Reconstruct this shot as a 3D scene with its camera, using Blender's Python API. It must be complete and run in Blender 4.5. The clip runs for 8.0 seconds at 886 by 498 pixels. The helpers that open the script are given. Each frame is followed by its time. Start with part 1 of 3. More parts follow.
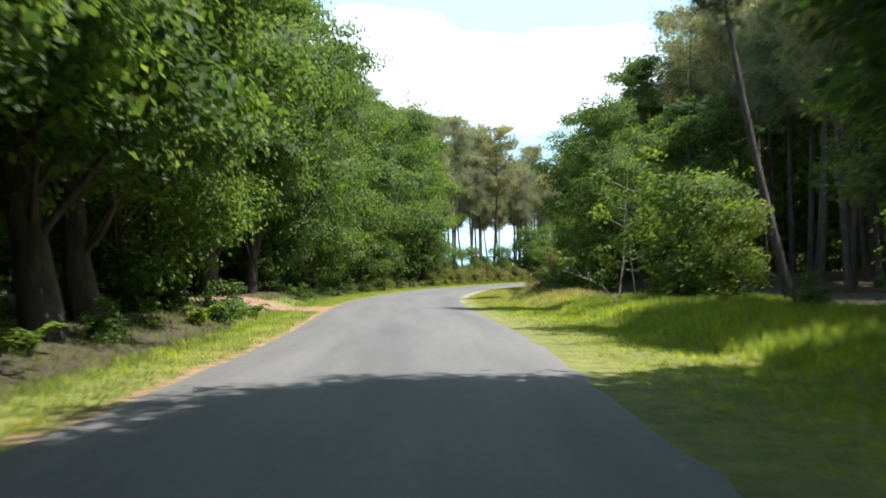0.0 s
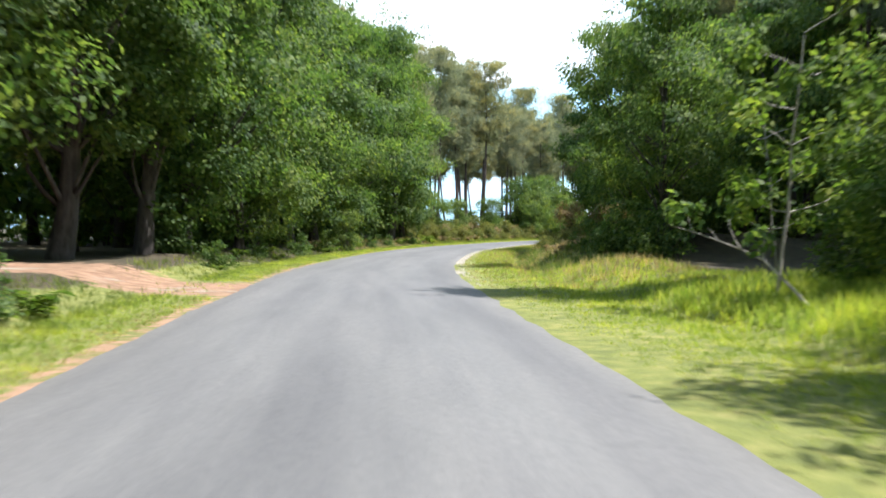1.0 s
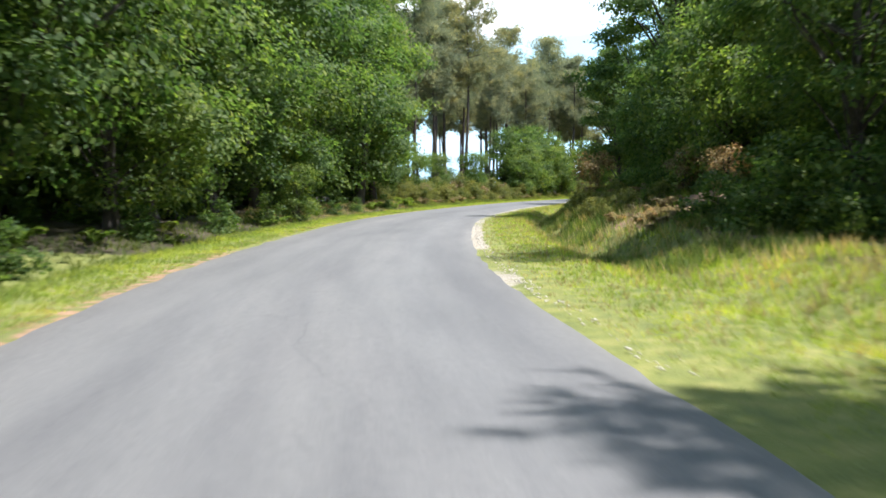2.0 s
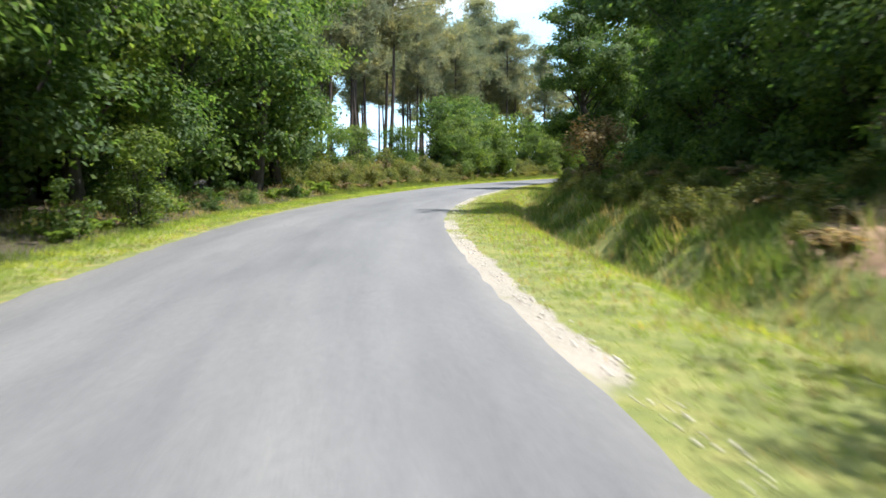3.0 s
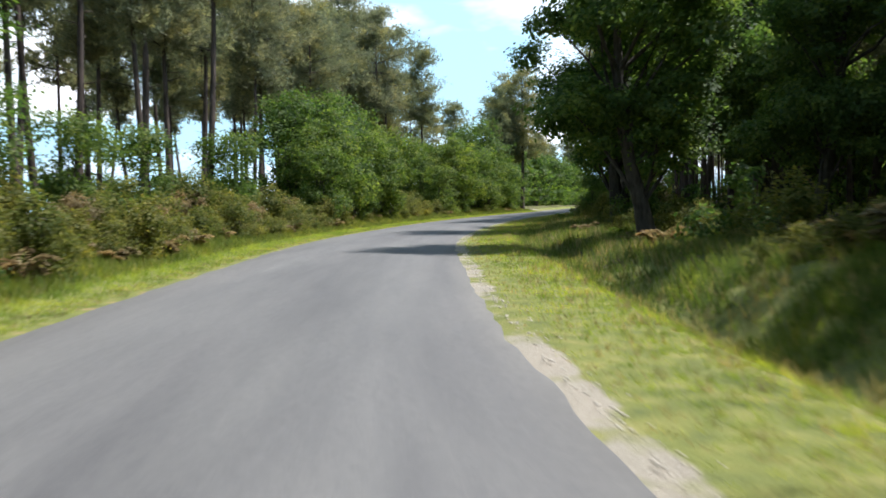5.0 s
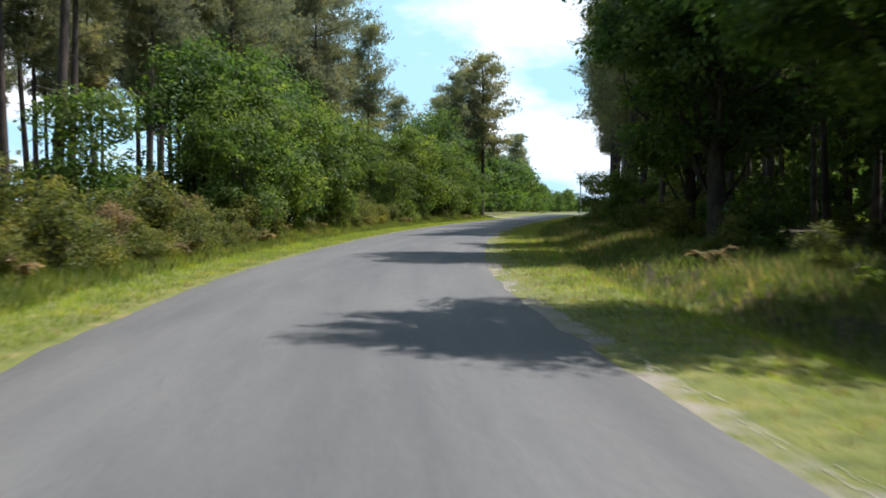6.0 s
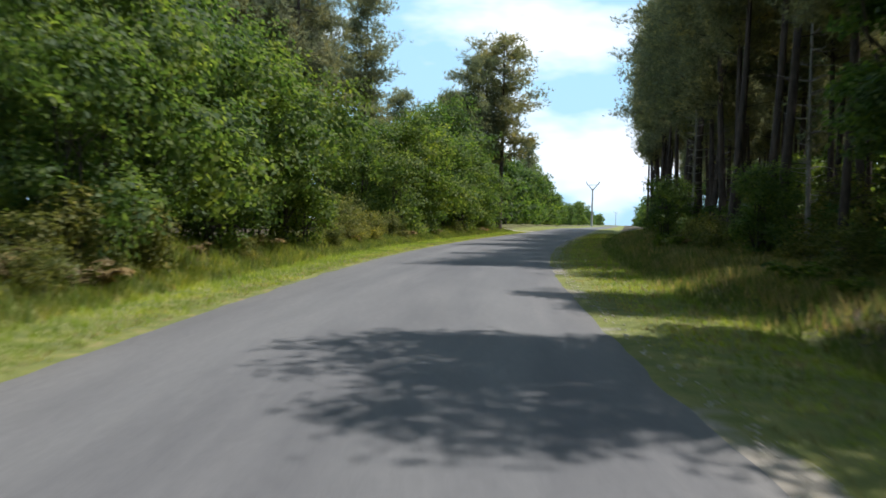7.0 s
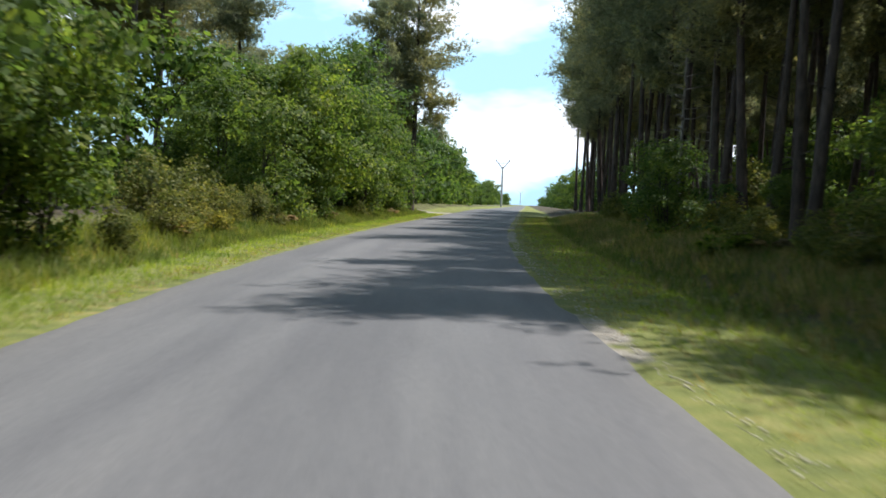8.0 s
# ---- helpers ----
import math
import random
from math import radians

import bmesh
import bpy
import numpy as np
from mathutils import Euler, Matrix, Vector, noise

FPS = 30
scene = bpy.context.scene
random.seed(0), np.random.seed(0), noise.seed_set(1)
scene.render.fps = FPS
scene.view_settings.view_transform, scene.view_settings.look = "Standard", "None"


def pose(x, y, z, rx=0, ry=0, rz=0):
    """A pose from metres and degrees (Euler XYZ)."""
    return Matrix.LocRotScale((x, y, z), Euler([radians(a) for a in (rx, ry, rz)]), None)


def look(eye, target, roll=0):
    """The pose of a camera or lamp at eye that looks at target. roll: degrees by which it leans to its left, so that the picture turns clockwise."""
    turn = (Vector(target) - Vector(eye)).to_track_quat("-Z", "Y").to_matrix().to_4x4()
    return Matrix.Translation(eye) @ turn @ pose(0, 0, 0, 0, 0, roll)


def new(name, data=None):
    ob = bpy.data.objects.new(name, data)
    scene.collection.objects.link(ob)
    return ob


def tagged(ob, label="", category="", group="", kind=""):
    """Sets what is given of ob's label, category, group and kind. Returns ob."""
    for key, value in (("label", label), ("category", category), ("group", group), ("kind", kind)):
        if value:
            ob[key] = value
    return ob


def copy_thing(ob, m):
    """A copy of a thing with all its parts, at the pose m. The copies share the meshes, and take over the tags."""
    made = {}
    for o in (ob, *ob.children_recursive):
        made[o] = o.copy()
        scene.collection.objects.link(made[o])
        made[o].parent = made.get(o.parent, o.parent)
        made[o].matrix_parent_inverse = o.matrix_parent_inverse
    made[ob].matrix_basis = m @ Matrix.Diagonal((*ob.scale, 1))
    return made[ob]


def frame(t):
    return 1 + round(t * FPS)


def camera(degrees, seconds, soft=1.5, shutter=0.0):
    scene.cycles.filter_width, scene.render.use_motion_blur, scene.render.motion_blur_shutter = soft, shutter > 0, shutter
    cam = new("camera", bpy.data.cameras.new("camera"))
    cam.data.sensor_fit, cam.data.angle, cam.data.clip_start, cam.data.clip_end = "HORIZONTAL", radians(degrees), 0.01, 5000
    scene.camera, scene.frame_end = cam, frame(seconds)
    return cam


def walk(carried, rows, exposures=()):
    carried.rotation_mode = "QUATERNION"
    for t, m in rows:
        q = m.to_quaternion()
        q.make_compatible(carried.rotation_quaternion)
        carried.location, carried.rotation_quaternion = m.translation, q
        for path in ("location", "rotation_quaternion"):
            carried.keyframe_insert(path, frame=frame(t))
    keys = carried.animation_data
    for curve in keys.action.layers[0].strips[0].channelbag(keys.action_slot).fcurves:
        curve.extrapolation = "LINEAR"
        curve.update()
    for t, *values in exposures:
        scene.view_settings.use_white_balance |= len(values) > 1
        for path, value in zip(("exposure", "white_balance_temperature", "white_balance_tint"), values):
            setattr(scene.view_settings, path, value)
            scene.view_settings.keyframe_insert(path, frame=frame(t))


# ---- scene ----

# ---------------------------------------------------------------- camera
cam = camera(48.2, 8.0, soft=1.6, shutter=0.3)
# seconds, x, y, z, yaw, pitch, roll
ROWS = [
    (0, 0.0, 0.00, 1.2, 0.00, 1.33, 0.50),
    (0.5, -0.14, 6.95, 1.2, 0.57, -0.20, 0.60),
    (1, -0.27, 14.00, 1.2, -1.26, -1.24, -0.21),
    (1.2, -0.36, 16.82, 1.2, -1.50, -2.75, 0.10),
    (2.3, -0.91, 32.36, 1.2, -5.10, -3.65, 1.60),
    (2.5, -0.92, 35.18, 1.2, -6.58, -2.89, 2.48),
    (2.8, -0.83, 39.44, 1.2, -7.69, -4.49, 1.09),
    (3, -0.72, 42.28, 1.2, -8.30, -4.75, 0.43),
    (3.2, -0.60, 45.12, 1.2, -8.34, -4.57, 0.41),
    (3.5, -0.34, 49.50, 1.2, -8.65, -3.12, 0.61),
    (4, 0.45, 57.17, 1.2, -13.14, -3.34, 2.42),
    (4.2, 0.82, 60.16, 1.2, -13.72, -3.37, 2.14),
    (5.3, 3.46, 76.15, 1.2, -18.78, -2.59, 0.46),
    (5.5, 4.04, 79.11, 1.2, -19.23, -3.06, 0.05),
    (6, 5.71, 86.58, 1.2, -21.64, -2.52, 0.11),
    (6.5, 8.01, 93.90, 1.2, -22.41, -4.65, -1.06),
    (6.8, 9.65, 98.32, 1.2, -21.93, -2.56, -1.24),
    (7, 10.77, 101.17, 1.2, -21.58, -1.96, -1.33),
    (7.5, 13.46, 107.70, 1.2, -25.77, -2.57, -1.42),
    (8, 16.21, 114.21, 1.2, -27.16, -3.06, -2.13),
]
EXPOSURES = [(t, e, 6400 if t < 0.6 else 6120 if t < 4.5 else 6200, 13 if t < 0.6 else 15) for t, e in ((0.0, 0.52), (0.5, 0.48), (1.0, 0.74), (2.5, 0.68), (3.5, 0.74), (4.0, 0.58), (5.5, 0.0), (6.5, -0.2), (7.2, -0.26), (8.0, -0.06))]
walk(cam, [(t, pose(x, y, z, 90 + pitch, roll, yaw)) for t, x, y, z, yaw, pitch, roll in ROWS], EXPOSURES)

# ---------------------------------------------------------------- sky and sun
SUN_ELEVATION, SUN_AZIMUTH = 63.0, 101.0  # azimuth clockwise from +y


def make_world():
    w = bpy.data.worlds.new("sky")
    scene.world = w
    w.use_nodes = True
    nt = w.node_tree
    nt.nodes.clear()
    out = nt.nodes.new("ShaderNodeOutputWorld")
    bg = nt.nodes.new("ShaderNodeBackground")
    sky = nt.nodes.new("ShaderNodeTexSky")
    sky.sky_type = "NISHITA"
    sky.sun_disc = False
    sky.sun_elevation = radians(SUN_ELEVATION)
    sky.sun_rotation = radians(SUN_AZIMUTH)
    sky.air_density, sky.dust_density, sky.ozone_density = 1.0, 0.8, 1.0
    coord = nt.nodes.new("ShaderNodeTexCoord")
    mp = nt.nodes.new("ShaderNodeMapping")
    mp.inputs["Scale"].default_value = (1.0, 1.0, 2.6)
    mp.inputs["Location"].default_value = (0.35, 0.1, 0.2)
    cl = nt.nodes.new("ShaderNodeTexNoise")
    cl.inputs["Scale"].default_value = 4.2
    cl.inputs["Detail"].default_value = 5.0
    cl.inputs["Roughness"].default_value = 0.5
    ramp = nt.nodes.new("ShaderNodeValToRGB")
    ramp.color_ramp.elements[0].position = 0.475
    ramp.color_ramp.elements[1].position = 0.64
    mix = nt.nodes.new("ShaderNodeMix")
    mix.data_type = "RGBA"
    mix.inputs["B"].default_value = (20.0, 20.6, 21.2, 1)
    bg.inputs["Strength"].default_value = 0.082
    nt.links.new(coord.outputs["Generated"], mp.inputs["Vector"])
    nt.links.new(mp.outputs["Vector"], cl.inputs["Vector"])
    nt.links.new(cl.outputs["Fac"], ramp.inputs["Fac"])
    # haze and clouds thicken towards the horizon
    xyz = nt.nodes.new("ShaderNodeSeparateXYZ")
    nt.links.new(coord.outputs["Generated"], xyz.inputs[0])
    thick = nt.nodes.new("ShaderNodeMapRange")
    thick.interpolation_type = "SMOOTHSTEP"
    thick.inputs["From Min"].default_value = 0.2
    thick.inputs["From Max"].default_value = 0.75
    thick.inputs["To Min"].default_value = 1.0
    thick.inputs["To Max"].default_value = 0.22
    nt.links.new(xyz.outputs["Z"], thick.inputs["Value"])
    cover = nt.nodes.new("ShaderNodeMath")
    cover.operation = "MULTIPLY"
    nt.links.new(ramp.outputs["Color"], cover.inputs[0])
    nt.links.new(thick.outputs["Result"], cover.inputs[1])
    nt.links.new(cover.outputs[0], mix.inputs["Factor"])
    haze = nt.nodes.new("ShaderNodeMix")
    haze.data_type = "RGBA"
    veil = nt.nodes.new("ShaderNodeMath")
    veil.operation = "MULTIPLY"
    veil.inputs[1].default_value = 0.72
    nt.links.new(thick.outputs["Result"], veil.inputs[0])
    nt.links.new(veil.outputs[0], haze.inputs["Factor"])
    haze.inputs["B"].default_value = (9.0, 15.6, 19.2, 1)
    nt.links.new(sky.outputs["Color"], haze.inputs["A"])
    nt.links.new(haze.outputs["Result"], mix.inputs["A"])
    nt.links.new(mix.outputs["Result"], bg.inputs["Color"])
    nt.links.new(bg.outputs["Background"], out.inputs["Surface"])


make_world()
sun = new("sun", bpy.data.lights.new("sun", "SUN"))
sun.data.energy = 6.2
sun.data.angle = radians(0.55)
sun.data.color = (1.0, 0.965, 0.91)
_a, _e = radians(SUN_AZIMUTH), radians(SUN_ELEVATION)
sun.matrix_world = look((60 * math.sin(_a) * math.cos(_e), 60 * math.cos(_a) * math.cos(_e), 60 * math.sin(_e)), (0, 0, 0))


# ---------------------------------------------------------------- materials
def material(name):
    m = bpy.data.materials.new(name)
    m.use_nodes = True
    nt = m.node_tree
    return m, nt, nt.nodes["Principled BSDF"]


def node(nt, kind, **inputs):
    n = nt.nodes.new(kind)
    for key, value in inputs.items():
        n.inputs[key.replace("_", " ")].default_value = value
    return n


def noise_node(nt, vec, scale, detail=4.0, rough=0.55):
    n = node(nt, "ShaderNodeTexNoise", Scale=scale, Detail=detail, Roughness=rough)
    nt.links.new(vec, n.inputs["Vector"])
    return n.outputs["Fac"]


def noise_colour(nt, vec, scale):
    n = nt.nodes.new("ShaderNodeTexNoise")
    n.inputs["Scale"].default_value = scale
    nt.links.new(vec, n.inputs["Vector"])
    return n.outputs["Color"]


def ramp_node(nt, fac, stops):
    r = nt.nodes.new("ShaderNodeValToRGB")
    while len(r.color_ramp.elements) < len(stops):
        r.color_ramp.elements.new(0.5)
    for e, (p, c) in zip(r.color_ramp.elements, stops):
        e.position = p
        e.color = (*c, 1) if len(c) == 3 else c
    nt.links.new(fac, r.inputs["Fac"])
    return r.outputs["Color"]


def mix_node(nt, fac, a, b, blend="MIX"):
    m = nt.nodes.new("ShaderNodeMix")
    m.data_type = "RGBA"
    m.blend_type = blend
    for key, v in (("Factor", fac), ("A", a), ("B", b)):
        if isinstance(v, (int, float)):
            m.inputs[key].default_value = v
        elif isinstance(v, tuple):
            m.inputs[key].default_value = (*v, 1)
        else:
            nt.links.new(v, m.inputs[key])
    return m.outputs["Result"]


def bump(nt, bsdf, height, strength, distance):
    b = node(nt, "ShaderNodeBump", Strength=strength, Distance=distance)
    nt.links.new(height, b.inputs["Height"])
    nt.links.new(b.outputs["Normal"], bsdf.inputs["Normal"])


def leaf_material(name, dark, mid, light, translucent, gloss=0.58):
    m, nt, bsdf = material(name)
    geo = nt.nodes.new("ShaderNodeNewGeometry")
    info = nt.nodes.new("ShaderNodeObjectInfo")
    col = ramp_node(nt, geo.outputs["Random Per Island"], [(0.0, dark), (0.5, mid), (1.0, light)])
    tint = ramp_node(nt, info.outputs["Random"], [(0.0, (0.82, 0.88, 0.8)), (0.5, (1.0, 1.0, 1.0)), (1.0, (1.14, 1.06, 0.82))])
    col = mix_node(nt, 1.0, col, tint, "MULTIPLY")
    tc = nt.nodes.new("ShaderNodeTexCoord")
    # noise puts bright sunlit and dark shaded clumps into the leaf colour
    clump = noise_node(nt, tc.outputs["Object"], 0.9, 3.0, 0.6)
    col = mix_node(nt, 0.8, col, ramp_node(nt, clump, [(0.32, (0.55, 0.66, 0.66)), (0.5, (1.0, 1.0, 1.0)), (0.66, (1.7, 1.45, 0.95))]), "MULTIPLY")
    nt.links.new(col, bsdf.inputs["Base Color"])
    bsdf.inputs["Roughness"].default_value = gloss
    bsdf.inputs["Specular IOR Level"].default_value = 0.28
    tr = nt.nodes.new("ShaderNodeBsdfTranslucent")
    nt.links.new(mix_node(nt, 1.0, col, translucent, "MULTIPLY"), tr.inputs["Color"])
    mx = nt.nodes.new("ShaderNodeMixShader")
    mx.inputs["Fac"].default_value = 0.52
    nt.links.new(bsdf.outputs["BSDF"], mx.inputs[1])
    nt.links.new(tr.outputs["BSDF"], mx.inputs[2])
    nt.links.new(mx.outputs["Shader"], nt.nodes["Material Output"].inputs["Surface"])
    return m


def bark_material(name, a, b, scale):
    m, nt, bsdf = material(name)
    tc = nt.nodes.new("ShaderNodeTexCoord")
    mp = node(nt, "ShaderNodeMapping", Scale=(1.0, 1.0, 0.25))
    nt.links.new(tc.outputs["Object"], mp.inputs["Vector"])
    n1 = noise_node(nt, mp.outputs["Vector"], scale, 6.0, 0.65)
    n2 = noise_node(nt, tc.outputs["Object"], 1.1, 2.0)
    c = ramp_node(nt, n1, [(0.35, a), (0.68, b)])
    c = mix_node(nt, 0.35, c, ramp_node(nt, n2, [(0.35, (0.45, 0.45, 0.45)), (0.65, (1.3, 1.25, 1.2))]), "MULTIPLY")
    nt.links.new(c, bsdf.inputs["Base Color"])
    bsdf.inputs["Roughness"].default_value = 0.9
    bump(nt, bsdf, n1, 0.8, 0.03)
    return m


def asphalt_material():
    m, nt, bsdf = material("asphalt")
    tc = nt.nodes.new("ShaderNodeTexCoord")
    v = tc.outputs["Object"]
    fine = noise_node(nt, v, 75.0, 3.0, 0.7)
    at = nt.nodes.new("ShaderNodeAttribute")
    at.attribute_name = "across"
    al = nt.nodes.new("ShaderNodeAttribute")
    al.attribute_name = "along"
    xyz = nt.nodes.new("ShaderNodeCombineXYZ")
    nt.links.new(at.outputs["Fac"], xyz.inputs[0])
    nt.links.new(al.outputs["Fac"], xyz.inputs[1])
    drawn = node(nt, "ShaderNodeMapping", Scale=(4.9, 0.16, 1.0))
    nt.links.new(xyz.outputs[0], drawn.inputs["Vector"])
    mid = noise_node(nt, drawn.outputs["Vector"], 2.0, 5.0, 0.6)
    big = noise_node(nt, drawn.outputs["Vector"], 0.55, 4.0, 0.6)
    c = ramp_node(nt, big, [(0.3, (0.124, 0.124, 0.12)), (0.52, (0.154, 0.153, 0.146)), (0.75, (0.18, 0.176, 0.166))])
    c = mix_node(nt, 0.32, c, ramp_node(nt, mid, [(0.3, (0.72, 0.72, 0.74)), (0.55, (1.0, 1.0, 1.0)), (0.8, (1.14, 1.13, 1.1))]), "MULTIPLY")
    c = mix_node(nt, 0.6, c, ramp_node(nt, fine, [(0.3, (0.7, 0.7, 0.7)), (0.7, (1.25, 1.25, 1.25))]), "MULTIPLY")
    speck = noise_node(nt, v, 14.0, 3.0, 0.7)
    c = mix_node(nt, 0.55, c, ramp_node(nt, speck, [(0.32, (0.78, 0.78, 0.79)), (0.5, (1.0, 1.0, 1.0)), (0.68, (1.2, 1.19, 1.17))]), "MULTIPLY")
    # worn wheel tracks and darker seam, from the across-road attribute
    track = ramp_node(nt, at.outputs["Fac"], [(0.0, (1.12, 1.08, 1.02)), (0.09, (0.98, 0.97, 0.96)), (0.26, (1.06, 1.06, 1.06)), (0.47, (0.9, 0.9, 0.91)), (0.56, (0.96, 0.96, 0.96)), (0.74, (1.06, 1.06, 1.06)), (0.9, (0.96, 0.95, 0.95)), (1.0, (1.16, 1.12, 1.04))])
    c = mix_node(nt, 0.8, c, track, "MULTIPLY")
    # streaks drawn out by traffic, and fine cracks in patches
    streak_map = node(nt, "ShaderNodeMapping", Scale=(9.0, 0.11, 1.0))
    nt.links.new(xyz.outputs[0], streak_map.inputs["Vector"])
    streak = noise_node(nt, streak_map.outputs["Vector"], 1.0, 4.0, 0.6)
    c = mix_node(nt, 0.75, c, ramp_node(nt, streak, [(0.3, (0.8, 0.8, 0.82)), (0.52, (1.0, 1.0, 1.0)), (0.72, (1.13, 1.12, 1.1))]), "MULTIPLY")
    cell = nt.nodes.new("ShaderNodeTexVoronoi")
    cell.feature = "DISTANCE_TO_EDGE"
    cell.inputs["Scale"].default_value = 0.9
    wob = mix_node(nt, 0.12, v, noise_colour(nt, v, 1.6), "ADD")
    nt.links.new(wob, cell.inputs["Vector"])
    crack = ramp_node(nt, cell.outputs["Distance"], [(0.0, (1, 1, 1)), (0.012, (0, 0, 0))])
    patch = ramp_node(nt, big, [(0.5, (0, 0, 0)), (0.62, (0.28, 0.28, 0.28))])
    c = mix_node(nt, mix_node(nt, 1.0, crack, patch, "MULTIPLY"), c, (0.05, 0.05, 0.052))
    nt.links.new(c, bsdf.inputs["Base Color"])
    bsdf.inputs["Roughness"].default_value = 0.82
    bump(nt, bsdf, fine, 0.5, 0.006)
    return m


def ground_material():
    """Grass turf, with leaf litter under the trees and pale sand where the masks say so."""
    m, nt, bsdf = material("verge_ground")
    tc = nt.nodes.new("ShaderNodeTexCoord")
    v = tc.outputs["Object"]
    fine = noise_node(nt, v, 30.0, 4.0, 0.7)
    mid = noise_node(nt, v, 3.0, 5.0, 0.6)
    big = noise_node(nt, v, 0.45, 3.0)
    grass = ramp_node(nt, mid, [(0.28, (0.12, 0.145, 0.04)), (0.5, (0.195, 0.215, 0.05)), (0.72, (0.3, 0.28, 0.09))])
    grass = mix_node(nt, 0.5, grass, ramp_node(nt, fine, [(0.3, (0.6, 0.6, 0.6)), (0.7, (1.35, 1.35, 1.3))]), "MULTIPLY")
    litter = ramp_node(nt, mid, [(0.3, (0.035, 0.03, 0.018)), (0.5, (0.075, 0.058, 0.032)), (0.7, (0.06, 0.062, 0.026))])
    litter = mix_node(nt, 0.6, litter, ramp_node(nt, fine, [(0.3, (0.6, 0.6, 0.6)), (0.7, (1.4, 1.35, 1.3))]), "MULTIPLY")
    sand = ramp_node(nt, fine, [(0.3, (0.27, 0.235, 0.18)), (0.7, (0.45, 0.41, 0.34))])
    soil = ramp_node(nt, mid, [(0.3, (0.2, 0.115, 0.07)), (0.7, (0.42, 0.265, 0.165))])

    patch = noise_node(nt, v, 1.3, 6.0, 0.62)

    def mask(name, spread=0.5, mid=mid):
        at = nt.nodes.new("ShaderNodeAttribute")
        at.attribute_name = name
        add = nt.nodes.new("ShaderNodeMath")
        add.operation = "MULTIPLY_ADD"
        nt.links.new(mid, add.inputs[0])
        add.inputs[1].default_value = spread * 2
        add.inputs[2].default_value = -spread
        s = nt.nodes.new("ShaderNodeMath")
        s.operation = "ADD"
        nt.links.new(at.outputs["Fac"], s.inputs[0])
        nt.links.new(add.outputs[0], s.inputs[1])
        return ramp_node(nt, s.outputs[0], [(0.42, (0, 0, 0)), (0.58, (1, 1, 1))])

    c = mix_node(nt, mask("litter"), grass, litter)
    c = mix_node(nt, mask("soil"), c, soil)
    c = mix_node(nt, mask("sand", 0.6, patch), c, sand)
    c = mix_node(nt, 0.5, c, ramp_node(nt, big, [(0.3, (0.75, 0.8, 0.75)), (0.7, (1.2, 1.15, 1.1))]), "MULTIPLY")
    nt.links.new(c, bsdf.inputs["Base Color"])
    bsdf.inputs["Roughness"].default_value = 0.95
    bump(nt, bsdf, fine, 0.7, 0.05)
    return m


def plain_material(name, a, b, scale, rough=0.7, metal=0.0):
    m, nt, bsdf = material(name)
    tc = nt.nodes.new("ShaderNodeTexCoord")
    n = noise_node(nt, tc.outputs["Object"], scale, 5.0, 0.6)
    nt.links.new(ramp_node(nt, n, [(0.3, a), (0.7, b)]), bsdf.inputs["Base Color"])
    bsdf.inputs["Roughness"].default_value = rough
    bsdf.inputs["Metallic"].default_value = metal
    bump(nt, bsdf, n, 0.3, 0.01)
    return m


ASPHALT = asphalt_material()
GROUND = ground_material()
OAK_LEAF = leaf_material("oak_leaf", (0.056, 0.1, 0.034), (0.098, 0.156, 0.05), (0.165, 0.218, 0.07), (1.5, 1.65, 0.8))
BUSH_LEAF = leaf_material("bush_leaf", (0.062, 0.108, 0.034), (0.115, 0.17, 0.05), (0.195, 0.24, 0.07), (1.5, 1.65, 0.8))
GORSE_LEAF = leaf_material("gorse_leaf", (0.095, 0.12, 0.034), (0.165, 0.185, 0.052), (0.27, 0.255, 0.09), (1.3, 1.3, 0.8))
FERN_LEAF = leaf_material("fern_leaf", (0.08, 0.14, 0.028), (0.14, 0.205, 0.042), (0.22, 0.26, 0.07), (1.4, 1.5, 0.7))
DEAD_LEAF = leaf_material("dead_leaf", (0.17, 0.125, 0.065), (0.28, 0.215, 0.115), (0.42, 0.335, 0.19), (1.05, 1.0, 0.9))
NEEDLE = leaf_material("pine_needle", (0.14, 0.158, 0.115), (0.235, 0.252, 0.185), (0.35, 0.36, 0.26), (1.4, 1.4, 0.9), 0.55)
GRASS_BLADE = leaf_material("grass_blade", (0.16, 0.235, 0.045), (0.25, 0.335, 0.062), (0.4, 0.43, 0.12), (1.4, 1.5, 0.7), 0.6)
ROUGH_BLADE = leaf_material("rough_blade", (0.085, 0.13, 0.034), (0.14, 0.2, 0.05), (0.235, 0.265, 0.09), (1.3, 1.3, 0.7), 0.65)
STRAW_BLADE = leaf_material("straw_blade", (0.24, 0.2, 0.09), (0.36, 0.3, 0.14), (0.5, 0.43, 0.22), (1.2, 1.1, 0.8), 0.6)
OAK_BARK = bark_material("oak_bark", (0.034, 0.029, 0.024), (0.105, 0.091, 0.077), 9.0)
PINE_BARK = bark_material("pine_bark", (0.04, 0.03, 0.026), (0.13, 0.098, 0.08), 8.0)
PALE_BARK = bark_material("pale_bark", (0.22, 0.2, 0.17), (0.45, 0.42, 0.37), 8.0)
STONE = plain_material("pale_stone", (0.38, 0.34, 0.28), (0.62, 0.58, 0.5), 12.0, 0.9)
CONCRETE = plain_material("pole_concrete", (0.3, 0.3, 0.29), (0.45, 0.44, 0.42), 9.0, 0.85)
STEEL = plain_material("galvanised_steel", (0.3, 0.31, 0.32), (0.45, 0.46, 0.47), 20.0, 0.5, 0.8)
